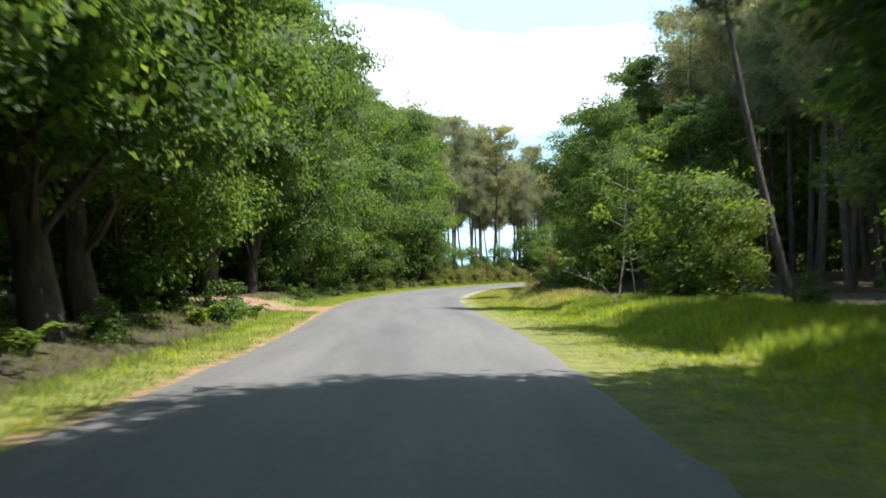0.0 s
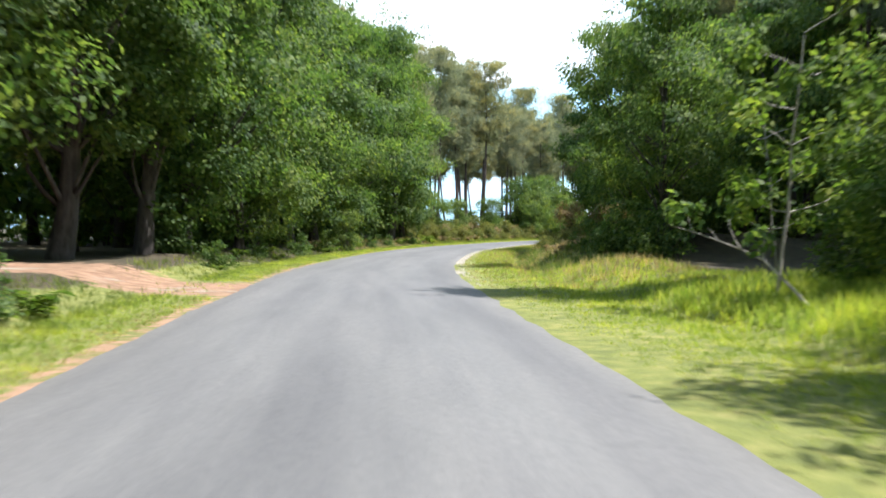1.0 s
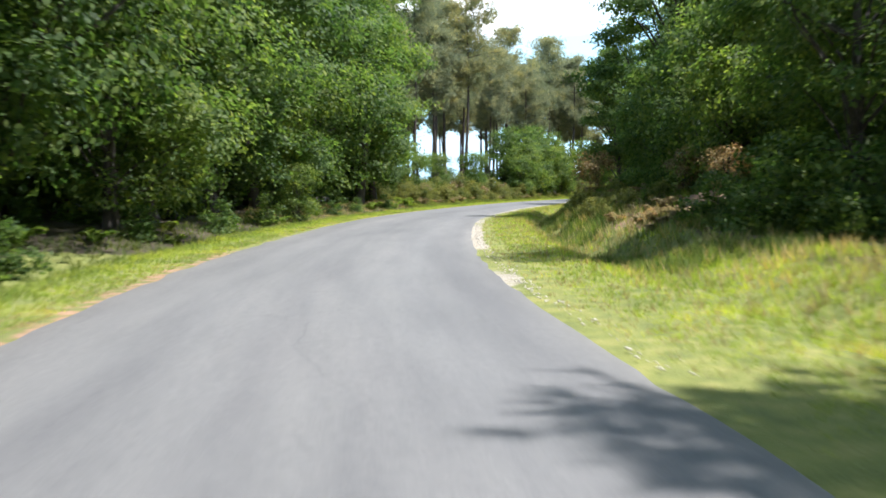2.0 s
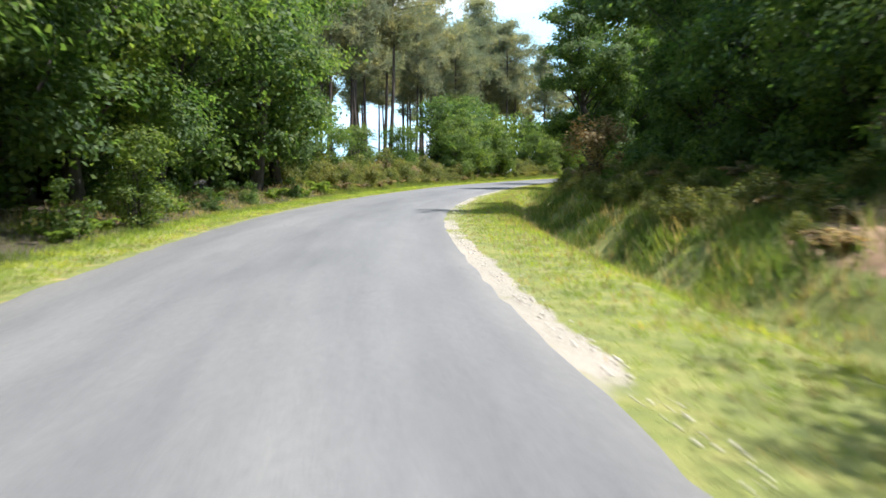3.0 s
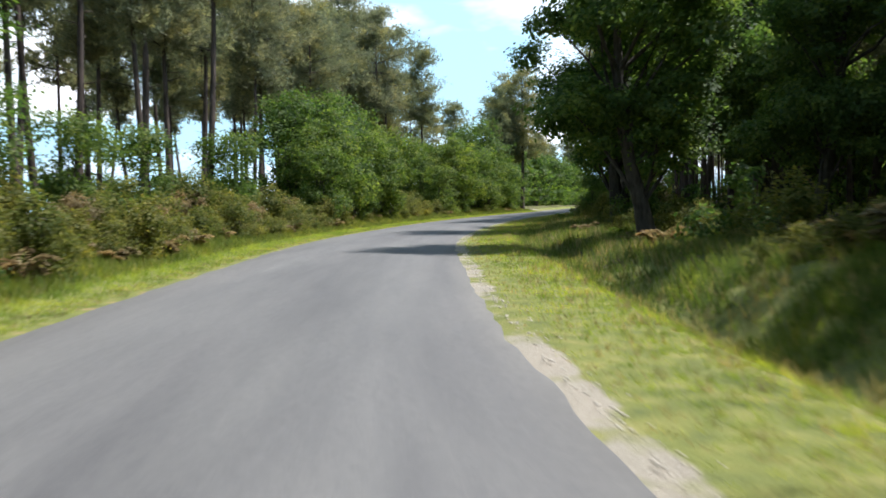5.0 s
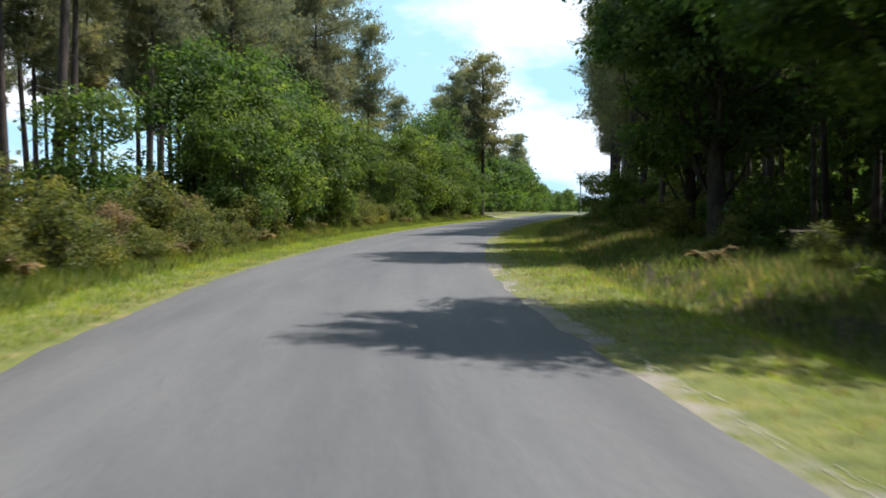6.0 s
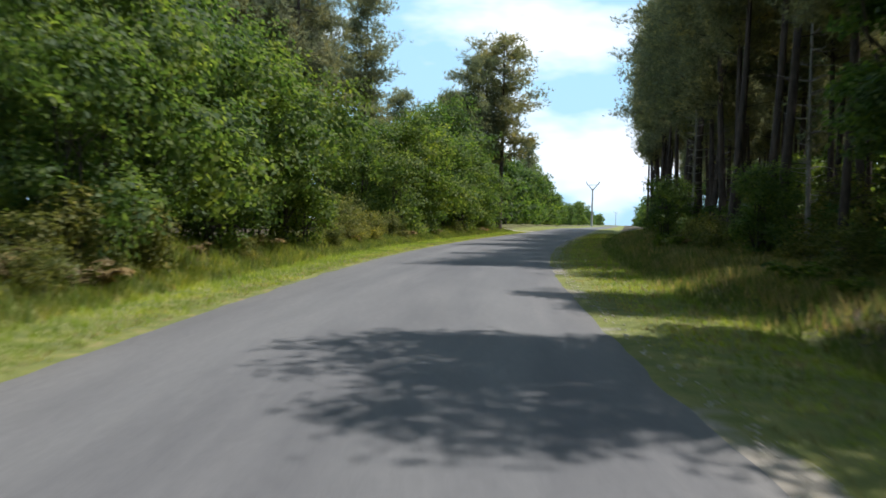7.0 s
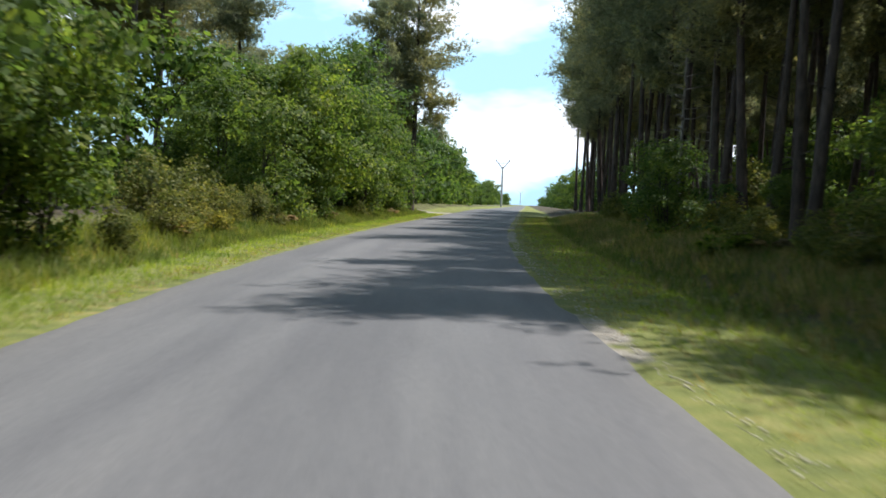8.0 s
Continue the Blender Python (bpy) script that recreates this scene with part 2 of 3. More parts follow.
GLASS_BROWN = plain_material("insulator_glaze", (0.12, 0.16, 0.15), (0.2, 0.25, 0.23), 20.0, 0.15)

# ---------------------------------------------------------------- the line of the road
KNOT_STEP = 12.0
KNOTS = [-0.58, -0.65, -0.72, -0.76, -1.32, -1.64, -0.97, 0.42, 2.93, 6.36, 10.29, 15.43, 21.24, 27.84, 35.0, 42.5]  # x at y = -18, -6, 6, ...
HALF = 2.45


def centre(y):
    """x of the road's middle, and its slope."""
    if y <= -6:
        return -0.65 - 0.006 * (y + 6), -0.006
    if y >= 150:
        return 35.0 + 0.625 * (y - 150), 0.625
    i = int((y + 18) / KNOT_STEP)
    u = (y + 18) / KNOT_STEP - i
    p0, p1, p2, p3 = KNOTS[i - 1], KNOTS[i], KNOTS[i + 1], KNOTS[i + 2]
    x = p1 + 0.5 * u * (p2 - p0 + u * (2 * p0 - 5 * p1 + 4 * p2 - p3 + u * (3 * (p1 - p2) + p3 - p0)))
    d = 0.5 * (p2 - p0 + 2 * u * (2 * p0 - 5 * p1 + 4 * p2 - p3) + 3 * u * u * (3 * (p1 - p2) + p3 - p0)) / KNOT_STEP
    return x, d


def beside(y, d):
    """The place d metres to the right of the road's middle at y."""
    x, s = centre(y)
    k = 1 / math.sqrt(1 + s * s)
    return x + d * k, y - d * s * k


def step(a, b, v):
    u = min(1.0, max(0.0, (v - a) / (b - a)))
    return u * u * (3 - 2 * u)


def crest(y):
    """The lie of the land along the road: it falls away gently beyond the bend."""
    return -0.007 * max(0.0, y - 185) * step(185, 240, y)


def height(y, d):
    z = crest(y)
    n = noise.noise(Vector((d * 0.35, y * 0.22, 0.0))) * 0.5 + noise.noise(Vector((d * 1.3, y * 1.1, 4.0))) * 0.18
    if abs(d) < HALF + 0.15:
        return z - 0.03
    if d > 0:
        bank = step(43, 48.5, y) * (1 - step(80, 90, y))
        mound = step(80, 88, y) * (1 - step(102, 112, y))
        z += -0.03 - (0.08 + 0.24 * bank + 0.1 * mound) * step(3.9, 4.6, d) * (1 - step(4.8, 5.5, d))
        z += bank * (0.55 * step(4.9, 6.4, d) + 0.45 * step(6.4, 8.6, d)) + 0.15 * mound * step(5.0, 6.6, d)
        z += 0.28 * step(4.6, 7.0, d) * (1 - bank) * (1 - mound)
        z += n * (0.24 + 0.3 * bank + 0.2 * mound) * step(4.0, 5.6, d)
    else:
        z += -0.02 + 0.38 * step(3.6, 6.0, -d) + n * 0.2 * step(2.8, 5.0, -d)
    return z


# ---------------------------------------------------------------- mesh helpers
def solid_faces(name, verts, sides, mat, parent=None, smooth=False):
    """One mesh object from arrays of vertices and of faces with equal numbers of corners."""
    verts, sides = np.asarray(verts, np.float32), np.asarray(sides, np.int32)
    me = bpy.data.meshes.new(name)
    me.vertices.add(len(verts))
    me.vertices.foreach_set("co", verts.ravel())
    k = sides.shape[1]
    me.loops.add(sides.size)
    me.loops.foreach_set("vertex_index", sides.ravel())
    me.polygons.add(len(sides))
    me.polygons.foreach_set("loop_start", np.arange(0, sides.size, k, dtype=np.int32))
    if smooth:
        me.polygons.foreach_set("use_smooth", np.ones(len(sides), bool))
    me.materials.append(mat)
    me.update(calc_edges=True)
    me.validate()
    ob = new(name, me)
    ob.parent = parent
    return ob


def tube(path, radii, sides=7):
    """Vertices and quads of a tapered, closed tube along a path."""
    path = np.asarray(path, float)
    n = len(path)
    tang = np.gradient(path, axis=0)
    tang /= np.linalg.norm(tang, axis=1)[:, None]
    ref = np.where(np.abs(tang[:, 2:3]) > 0.9, np.array([[1.0, 0, 0]]), np.array([[0, 0, 1.0]]))
    u = np.cross(tang, ref)
    u /= np.linalg.norm(u, axis=1)[:, None]
    w = np.cross(tang, u)
    a = np.arange(sides) * 2 * math.pi / sides
    ring = np.cos(a)[None, :, None] * u[:, None] + np.sin(a)[None, :, None] * w[:, None]
    v = (path[:, None] + ring * np.asarray(radii)[:, None, None]).reshape(-1, 3)
    i, j = np.meshgrid(np.arange(n - 1), np.arange(sides), indexing="ij")
    b = i * sides + j
    c = i * sides + (j + 1) % sides
    return v, np.stack([b, c, c + sides, b + sides], -1).reshape(-1, 4)


def join(pieces):
    vs, fs, k = [], [], 0
    for v, f in pieces:
        vs.append(v)
        fs.append(f + k)
        k += len(v)
    return np.concatenate(vs), np.concatenate(fs)


def unit(v):
    return v / np.maximum(np.linalg.norm(v, axis=-1, keepdims=True), 1e-9)


def leaves(rng, centres, outward, size, narrow=0.58, spread=0.5, up=0.45):
    """Kite-shaped, slightly folded leaves at the centres."""
    n = len(centres)
    nor = unit(outward + spread * rng.normal(size=(n, 3)) + np.array([0, 0, up]))
    along = unit(np.cross(nor, rng.normal(size=(n, 3))))
    side = np.cross(nor, along)
    s = (size * rng.uniform(0.65, 1.35, n))[:, None]
    v = np.stack([centres - along * s * 0.5, centres + side * s * narrow * 0.5 + nor * s * 0.08, centres + along * s * 0.5, centres - side * s * narrow * 0.5 + nor * s * 0.08], 1)
    return v.reshape(-1, 3), np.arange(4 * n).reshape(-1, 4)


def lobe_leaves(rng, lobes, count, size, flat=0.8, **kw):
    """Leaves in the outer shells of rounded clumps (x, y, z, radius)."""
    lobes = np.asarray(lobes)
    p = lobes[:, 3] ** 2
    pick = rng.choice(len(lobes), count, p=p / p.sum())
    # twigs: leaves gather in flattened sprays at the outside of each clump, with gaps between
    sprays = 26
    ways = unit(rng.normal(size=(len(lobes), sprays, 3)) + np.array([0, 0, 0.15]))
    reach = rng.uniform(0.5, 1.08, (len(lobes), sprays))
    one = rng.integers(0, sprays, count)
    way = ways[pick, one]
    r = lobes[pick, 3]
    tip = lobes[pick, :3] + way * (r * reach[pick, one])[:, None] * np.array([1, 1, flat])
    c = tip + rng.normal(size=(count, 3)) * (0.06 + 0.12 * r)[:, None] * np.array([1, 1, 0.55])
    keep = c[:, 2] > 0.08
    c += rng.normal(size=c.shape) * 0.05
    return leaves(rng, c[keep], way[keep], size, **kw)


# ---------------------------------------------------------------- trees
def limb_path(rng, a, b, bend=0.12, n=6):
    a, b = np.asarray(a, float), np.asarray(b, float)
    t = np.linspace(0, 1, n)[:, None]
    length = np.linalg.norm(b - a)
    sag = rng.normal(size=3) * bend * length
    return a + (b - a) * t + np.sin(t * math.pi) * sag + rng.normal(size=(n, 3)) * 0.02 * length * t * (1 - t)


def broadleaf(name, seed, tall, wide, low, count, size, leaf, bark, trunk=0.16, lobes_n=24, stems=1, flat=0.8, up=0.45):
    """A broadleaved tree or bush: tapered trunk with limbs, and a crown of many leaves in uneven clumps."""
    rng = np.random.default_rng(seed)
    root = new(name)
    lobes, wood = [], []
    lean = rng.normal(size=2) * 0.05 * tall
    for k in range(lobes_n):
        h = low + (tall - low) * (k + 0.5) / lobes_n
        u = (h - low) / (tall - low)
        girth = wide * (0.24 + 0.76 * math.sin(math.pi * (0.05 + 0.9 * u))) * (1.0 if u < 0.75 else 1.25 - 1.05 * (u - 0.5))
        a = k * 2.4 + rng.uniform(-0.7, 0.7)
        r = girth * rng.uniform(0.3, 0.95)
        lobes.append((lean[0] * u + r * math.cos(a), lean[1] * u + r * math.sin(a), h + rng.uniform(-0.45, 0.45), wide * rng.choice([0.2, 0.3, 0.38, 0.48]) * rng.uniform(0.9, 1.1)))
    for s in range(stems):
        a = s * 2 * math.pi / stems + rng.uniform(0, 1)
        base = np.array([0.0, 0, -0.15]) if stems == 1 else np.array([0.25 * math.cos(a), 0.25 * math.sin(a), -0.1])
        top = np.array([lean[0] + 0.5 * base[0], lean[1] + 0.5 * base[1], tall * 0.86])
        path = limb_path(rng, base, top, 0.035, 9)
        rad = trunk / math.sqrt(stems) * np.linspace(1, 0.14, 9) * (1 + 0.35 * np.exp(-np.linspace(0, 9, 9)))
        wood.append(tube(path, rad, 8))
        for lx, ly, lz, lr in lobes[s::stems]:
            start = path[int(np.clip((lz * 0.72 - 0.2) / (tall * 0.86) * 8, 1, 7))]
            p = limb_path(rng, start, (lx, ly, lz), 0.1, 5)
            wood.append(tube(p, trunk * 0.3 * np.linspace(1, 0.2, 5), 5))
    solid_faces("trunk", *join(wood), bark, root, True)
    solid_faces("crown", *lobe_leaves(rng, lobes, count, size, flat, up=up), leaf, root)
    return root


def pine(name, seed, tall, wide, clear, tufts, bark=None, stubs=9, trunk=0.155, spread=0.34, thick=1.0):
    """A maritime pine: long bare trunk with dead stubs, and an open crown of needle tufts on whorled branches."""
    rng = np.random.default_rng(seed)
    root = new(name)
    wood = []
    bend = rng.normal(size=2) * 0.02 * tall
    t = np.linspace(0, 1, 12)
    path = np.stack([bend[0] * np.sin(t * 2.6), bend[1] * np.sin(t * 2.1), -0.15 + t * tall * 0.97], 1)
    wood.append(tube(path, trunk * (1 - 0.8 * t) * (1 + 0.3 * np.exp(-12 * t)), 8))

    def on_trunk(z):
        return np.array([np.interp(z, path[:, 2], path[:, k]) for k in range(3)])

    for _ in range(stubs):
        z = rng.uniform(0.25, 1.0) * clear
        a, ln = rng.uniform(0, 2 * math.pi), rng.uniform(0.25, 1.1)
        s = on_trunk(z)
        wood.append(tube(limb_path(rng, s, s + ln * np.array([math.cos(a), math.sin(a), rng.uniform(-0.1, 0.35)]), 0.06, 4), 0.02 * np.linspace(1, 0.3, 4), 4))
    ends, ways = [], []
    z = clear
    while z < tall * 0.98:
        u = (z - clear) / (tall - clear)
        reach = wide * (0.35 + 1.1 * u if u < 0.4 else 0.79 - 0.75 * (u - 0.4)) + 0.12
        for k in range(rng.integers(3, 6)):
            a = rng.uniform(0, 2 * math.pi)
            ln = reach * rng.uniform(0.45, 1.35)
            s = on_trunk(z)
            e = s + ln * np.array([math.cos(a), math.sin(a), rng.uniform(0.05, 0.45)])
            p = limb_path(rng, s, e, 0.1, 5)
            wood.append(tube(p, 0.035 * (1.15 - u) * np.linspace(1, 0.25, 5), 4))
            for q in np.linspace(0.3, 1, 9):
                ends.append(np.array([np.interp(q, np.linspace(0, 1, 5), p[:, j]) for j in range(3)]))
                ways.append(unit(e - s + np.array([0, 0, 0.4 * ln])))
        z += (tall - clear) / 15 * rng.uniform(0.6, 1.5)
    solid_faces("trunk", *join(wood), bark or PINE_BARK, root, True)
    ends, ways = np.array(ends), np.array(ways)
    pick = rng.integers(0, len(ends), tufts)
    c = ends[pick] + rng.normal(size=(tufts, 3)) * spread * np.array([1, 1, 0.75])
    per = 6
    way = unit(ways[pick][:, None] * 0.9 + rng.normal(size=(tufts, per, 3)) * 0.75)
    side = unit(np.cross(way, rng.normal(size=(tufts, per, 3))))
    ln = rng.uniform(0.28, 0.5, (tufts, per, 1))
    base = c[:, None] + 0 * way
    v = np.stack([base - side * 0.034 * thick, base + side * 0.034 * thick, base + way * ln * math.sqrt(thick)], 2).reshape(-1, 3)
    solid_faces("crown", v, np.arange(len(v)).reshape(-1, 3), NEEDLE, root)
    return root


def fern_clump(name, seed, fronds, length, leaf):
    """A clump of arching fronds with paired leaflets."""
    rng = np.random.default_rng(seed)
    root = new(name)
    stems, cs, outs = [], [], []
    for _ in range(fronds):
        a, ln = rng.uniform(0, 2 * math.pi), length * rng.uniform(0.6, 1.15)
        t = np.linspace(0, 1, 6)
        w = np.array([math.cos(a), math.sin(a), 0])
        p = w * (t * ln * 0.75)[:, None] + np.array([0, 0, 1]) * (np.sin(t * 2.0) * ln * 0.62 - 0.05)[:, None] + rng.normal(size=3) * 0.05
        stems.append(tube(p, 0.008 * np.linspace(1, 0.3, 6), 3))
        for q in np.linspace(0.2, 1, 13):
            at = np.array([np.interp(q, t, p[:, j]) for j in range(3)])
            sd = np.array([-w[1], w[0], 0]) * ln * 0.17 * (1.15 - q)
            cs += [at + sd, at - sd]
            outs += [np.array([0, 0, 1.0])] * 2
    solid_faces("stem", *join(stems), GRASS_BLADE, root)
    v, f = leaves(rng, np.array(cs), np.array(outs), length * 0.26, 0.4, 0.4, 0.3)
    solid_faces("frond", v, f, leaf, root)
    return root


def planted(proto, spots, rng, label, category, group, scale=(0.85, 1.15)):
    """Stands the first and its copies at (y, d[, size]) along the road."""
    for k, spot in enumerate(spots):
        y, d = spot[:2]
        rng = np.random.default_rng(int(abs(y) * 31 + (d + 60) * 57))
        x, yy = beside(y, d)
        s = spot[2] if len(spot) > 2 else rng.uniform(*scale)
        m = pose(x, yy, height(y, d) - 0.03, 0, 0, rng.uniform(0, 360)) @ Matrix.Diagonal((s * rng.uniform(0.92, 1.08), s * rng.uniform(0.92, 1.08), s, 1))
        if k == 0:
            first, first_m = proto, m
            tagged(first, label, category, group)
        else:
            copy_thing(proto, m)
    first.matrix_basis = first_m


def share(spots, n):
    return [spots[k::n] for k in range(n)]


# ---------------------------------------------------------------- ground and road
def along_rows(lo, hi, fine_to, fine):
    ys, y = [], lo
    while y < hi:
        ys.append(y)
        y += fine if y < fine_to else fine * (1 + (y - fine_to) * 0.06)
    return ys


def build_ground():
    ys = [-300, -150, -80] + along_rows(-45.0, 1500.0, 165.0, 0.5)
    right = [HALF - 0.1 + 0.22 * k for k in range(32)] + [10, 11, 12.5, 14.5, 17, 21, 27, 36, 55, 90, 180, 400, 900]
    ds = [-d for d in reversed(right)] + [0.0] + right
    verts, lit, soil, sand = [], [], [], []
    for y in ys:
        for d in ds:
            x, yy = beside(y, d)
            verts.append((x, yy, height(y, d)))
            bank = step(42, 48, y) * (1 - step(76, 84, y))
            cut = step(47.9, 48.8, y) * (1 - step(52.6, 54.2, y)) * step(5.3, 5.9, d) * (1 - step(8.0, 9.0, d)) * 1.1
            a = abs(d)
            edge = (2.95 + 0.75 * step(80, 88, y) + 1.3 * step(22, 27, y) * (1 - step(44, 48, y))) if d < 0 else 5.6 - 1.5 * step(84, 92, y)
            lit.append(step(edge, edge + 1.2, a) * (0.95 if y < 84 or a > 9 else 0.66 if d > 0 else 0.52))
            track = math.exp(-((y - 33.8 - 0.3 * (a - 3)) / 2.5) ** 2) * (1 - step(8, 12, a)) * (0.92 if d < 0 else 0)
            soil.append(max((1 - step(HALF + 0.08, HALF + 0.28, a)) * (0.54 if y < 48 else 0.34) if d < 0 else 0, cut + step(6.4, 7.2, d) * (1 - step(8.6, 9.6, d)) * bank * 0.5, 0.62 * math.exp(-((y - 142) / 4.0) ** 2) * step(3.8, 5.0, d) * (1 - step(8.5, 10.0, d)), track))
            strip = (1 - step(HALF + 0.06, HALF + 0.36, d)) * (0.52 + 0.55 * noise.noise(Vector((y * 0.3, 1.7, 0)))) * step(30, 38, y) * (1 - 0.14 * step(66, 84, y)) if d > 0 else 0.0
            path = math.exp(-((y - 33.4 - 0.3 * (a - 3)) / 1.3) ** 2) * (1 - step(7, 11, a)) if d < 0 else 0
            far = math.exp(-((y - 176) / 3.2) ** 2) * (1 - step(4, 8, a)) if d < 0 else 0
            sand.append(max(strip, path * 0.45, far * 0.7))
    n, k = len(ds), len(ys)
    i, j = np.meshgrid(np.arange(k - 1), np.arange(n - 1), indexing="ij")
    a = (i * n + j).ravel()
    g = solid_faces("ground", verts, np.stack([a, a + 1, a + n + 1, a + n], 1), GROUND, None, True)
    for name, values in (("litter", lit), ("soil", soil), ("sand", sand)):
        g.data.attributes.new(name, "FLOAT", "POINT").data.foreach_set("value", np.array(values, np.float32))
    tagged(g, "grassy sandy ground with leaf litter under the trees", "ground", kind="structure")


def build_road():
    ys = along_rows(-45.0, 700.0, 165.0, 0.5)
    cols = [-1, -0.94, -0.8, -0.6, -0.4, -0.2, 0, 0.2, 0.4, 0.6, 0.8, 0.94, 1]
    verts, across, along = [], [], []
    for y in ys:
        rag_l, rag_r = (0.09 * noise.noise(Vector((y * 0.9, s, 0))) + 0.05 * noise.noise(Vector((y * 3.1, s, 2))) for s in (3.0, 9.0))
        for c in cols:
            d = c * HALF + (rag_l if c < -0.9 else rag_r if c > 0.9 else 0)
            x, yy = beside(y, d)
            verts.append((x, yy, crest(y) + 0.012 - 0.035 * abs(c) ** 2 - (0.05 if abs(c) == 1 else 0)))
            across.append((c + 1) / 2)
            along.append(y)
    n, k = len(cols), len(ys)
    i, j = np.meshgrid(np.arange(k - 1), np.arange(n - 1), indexing="ij")
    a = (i * n + j).ravel()
    r = solid_faces("road", verts, np.stack([a, a + 1, a + n + 1, a + n], 1), ASPHALT, None, True)
    r.data.attributes.new("across", "FLOAT", "POINT").data.foreach_set("value", np.array(across, np.float32))
    r.data.attributes.new("along", "FLOAT", "POINT").data.foreach_set("value", np.array(along, np.float32))
    tagged(r, "narrow worn grey asphalt country road without markings", "road", kind="structure")


build_ground()
build_road()

# ---------------------------------------------------------------- woods
rng = np.random.default_rng(11)


def row(y0, y1, gap, d, jitter, skip=()):
    rng = np.random.default_rng(int(y0 * 7 + y1 * 13 + (d + 60) * 101 + gap * 17))
    out, y = [], y0
    while y < y1:
        if not any(a < y < b for a, b in skip):
            out.append((y + rng.uniform(-0.3, 0.3) * gap, d + rng.uniform(-jitter, jitter)))
        y += gap
    return out


# oaks with leaves to the ground along the near left, taller ones behind
# oaks at y below 0 stand unseen, added to block sun and sky
left_near = [(-9, -5.4, 1.25), (-4.8, -5.8, 1.25), (-0.6, -5.2, 1.25), (3.4, -5.6, 1.25), (7.2, -5.2, 1.25), (11.0, -5.5, 1.25), (14.8, -5.2, 1.2), (18.6, -5.8, 1.1)]
left_edge = [(19.5, -8.6, 0.8), (15.4, -8.4, 0.75), (11.2, -8.2, 0.75), (7.0, -8.2, 0.75), (3.0, -8.2, 0.75)] + row(23.0, 52, 3.8, -6.2, 0.6, [(29.5, 44.5)]) + row(56, 84, 6.0, -6.9, 0.5) + row(66, 92, 4.0, -9.6, 0.6)
left_thin = row(53, 84, 6.0, -5.9, 0.5)
left_back = row(-16, 86, 4.6, -11.5, 1.2) + row(-20, 92, 5.5, -17.5, 2.0) + row(-20, 92, 7, -25, 3)
canopy = [(-10, 5.8, 1.15), (-5.4, 5.8, 1.15), (-1.0, 6.1, 1.15), (34.5, -11.0, 1.1), (38.8, -7.6, 1.15), (43, -6.8, 1.15), (29.0, -7.0, 1.15)] + left_near + [(96.6, 7.3, 0.87), (109.6, 8.0, 0.97), (101, 13.0, 0.95), (108.4, 13.6, 1.05), (112.6, 14.0, 1.0), (116.5, 8.6, 0.86)]
right_shade = [(14.5, 14.5, 0.85), (20.0, 11.8, 0.95), (16.4, 10.6, 0.9), (3.4, 6.1, 1.15), (7.4, 6.6, 1.1)]
right_edge = [(48.5, 14.0), (52.6, 13.8), (56.4, 13.6)] + row(60.5, 68, 3.5, 12.6, 0.5)
right_tall = [(70.4, 9.3, 0.85), (75.5, 11.0, 0.9), (65.4, 13.2, 1.0), (71.0, 13.6, 1.0)] + row(79, 90, 4.6, 12.8, 0.5)
right_back = row(-16, 10, 5, 12.5, 1.2) + row(16, 48, 5, 27, 1.2) + row(100, 150, 6, 37, 1.5) + row(84, 104, 5.0, 18.0, 1.2) + row(60, 112, 6, 22, 2) + row(108, 200, 7, 28, 2) + row(120, 240, 6, 46, 3) + row(206, 300, 6, 30, 4)
right_oaks = [(117.0, 16.5), (99, 17)]
right_low = [(21.5, 13.4, 0.8), (12.4, 13.2, 0.8), (45.4, 8.9, 0.74), (16.6, 11.2, 0.78)]

LOW = [
    broadleaf("oak_tree", 3, 8.0, 2.9, 0.6, 18000, 0.18, OAK_LEAF, OAK_BARK, 0.17, 24, 1, 0.52, 0.75),
    broadleaf("oak_tree", 6, 8.8, 3.0, 0.7, 19000, 0.18, OAK_LEAF, OAK_BARK, 0.18, 24, 1, 0.52, 0.75),
]
EDGE = [
    broadleaf("oak_tree", 1, 12.0, 4.4, 1.2, 33000, 0.17, OAK_LEAF, OAK_BARK, 0.21, 34, 1, 0.52, 0.75),
    broadleaf("oak_tree", 2, 13.2, 4.6, 1.5, 35000, 0.17, OAK_LEAF, OAK_BARK, 0.23, 36, 1, 0.52, 0.75),
    broadleaf("oak_tree", 7, 10.8, 4.1, 1.0, 30000, 0.17, OAK_LEAF, OAK_BARK, 0.2, 30, 1, 0.52, 0.75),
]
HIGH = [
    broadleaf("oak_tree", 4, 12.5, 3.4, 1.5, 33000, 0.175, OAK_LEAF, OAK_BARK, 0.22, 28, 1, 0.52, 0.75),
    broadleaf("oak_tree", 5, 13.8, 3.6, 1.7, 35000, 0.175, OAK_LEAF, OAK_BARK, 0.24, 30, 1, 0.52, 0.75),
]
DENSE = [
    broadleaf("oak_tree", 14, 13.0, 3.4, 2.4, 56000, 0.155, OAK_LEAF, OAK_BARK, 0.24, 34, 1, 0.55, 0.75),
    broadleaf("oak_tree", 15, 12.2, 3.3, 2.2, 54000, 0.155, OAK_LEAF, OAK_BARK, 0.23, 32, 1, 0.55, 0.75),
]
BACK = [
    broadleaf("oak_tree", 8, 13.0, 3.5, 1.8, 3600, 0.46, OAK_LEAF, OAK_BARK, 0.2, 22),
    broadleaf("oak_tree", 9, 12.0, 3.4, 1.2, 3400, 0.46, OAK_LEAF, OAK_BARK, 0.2, 20),
]
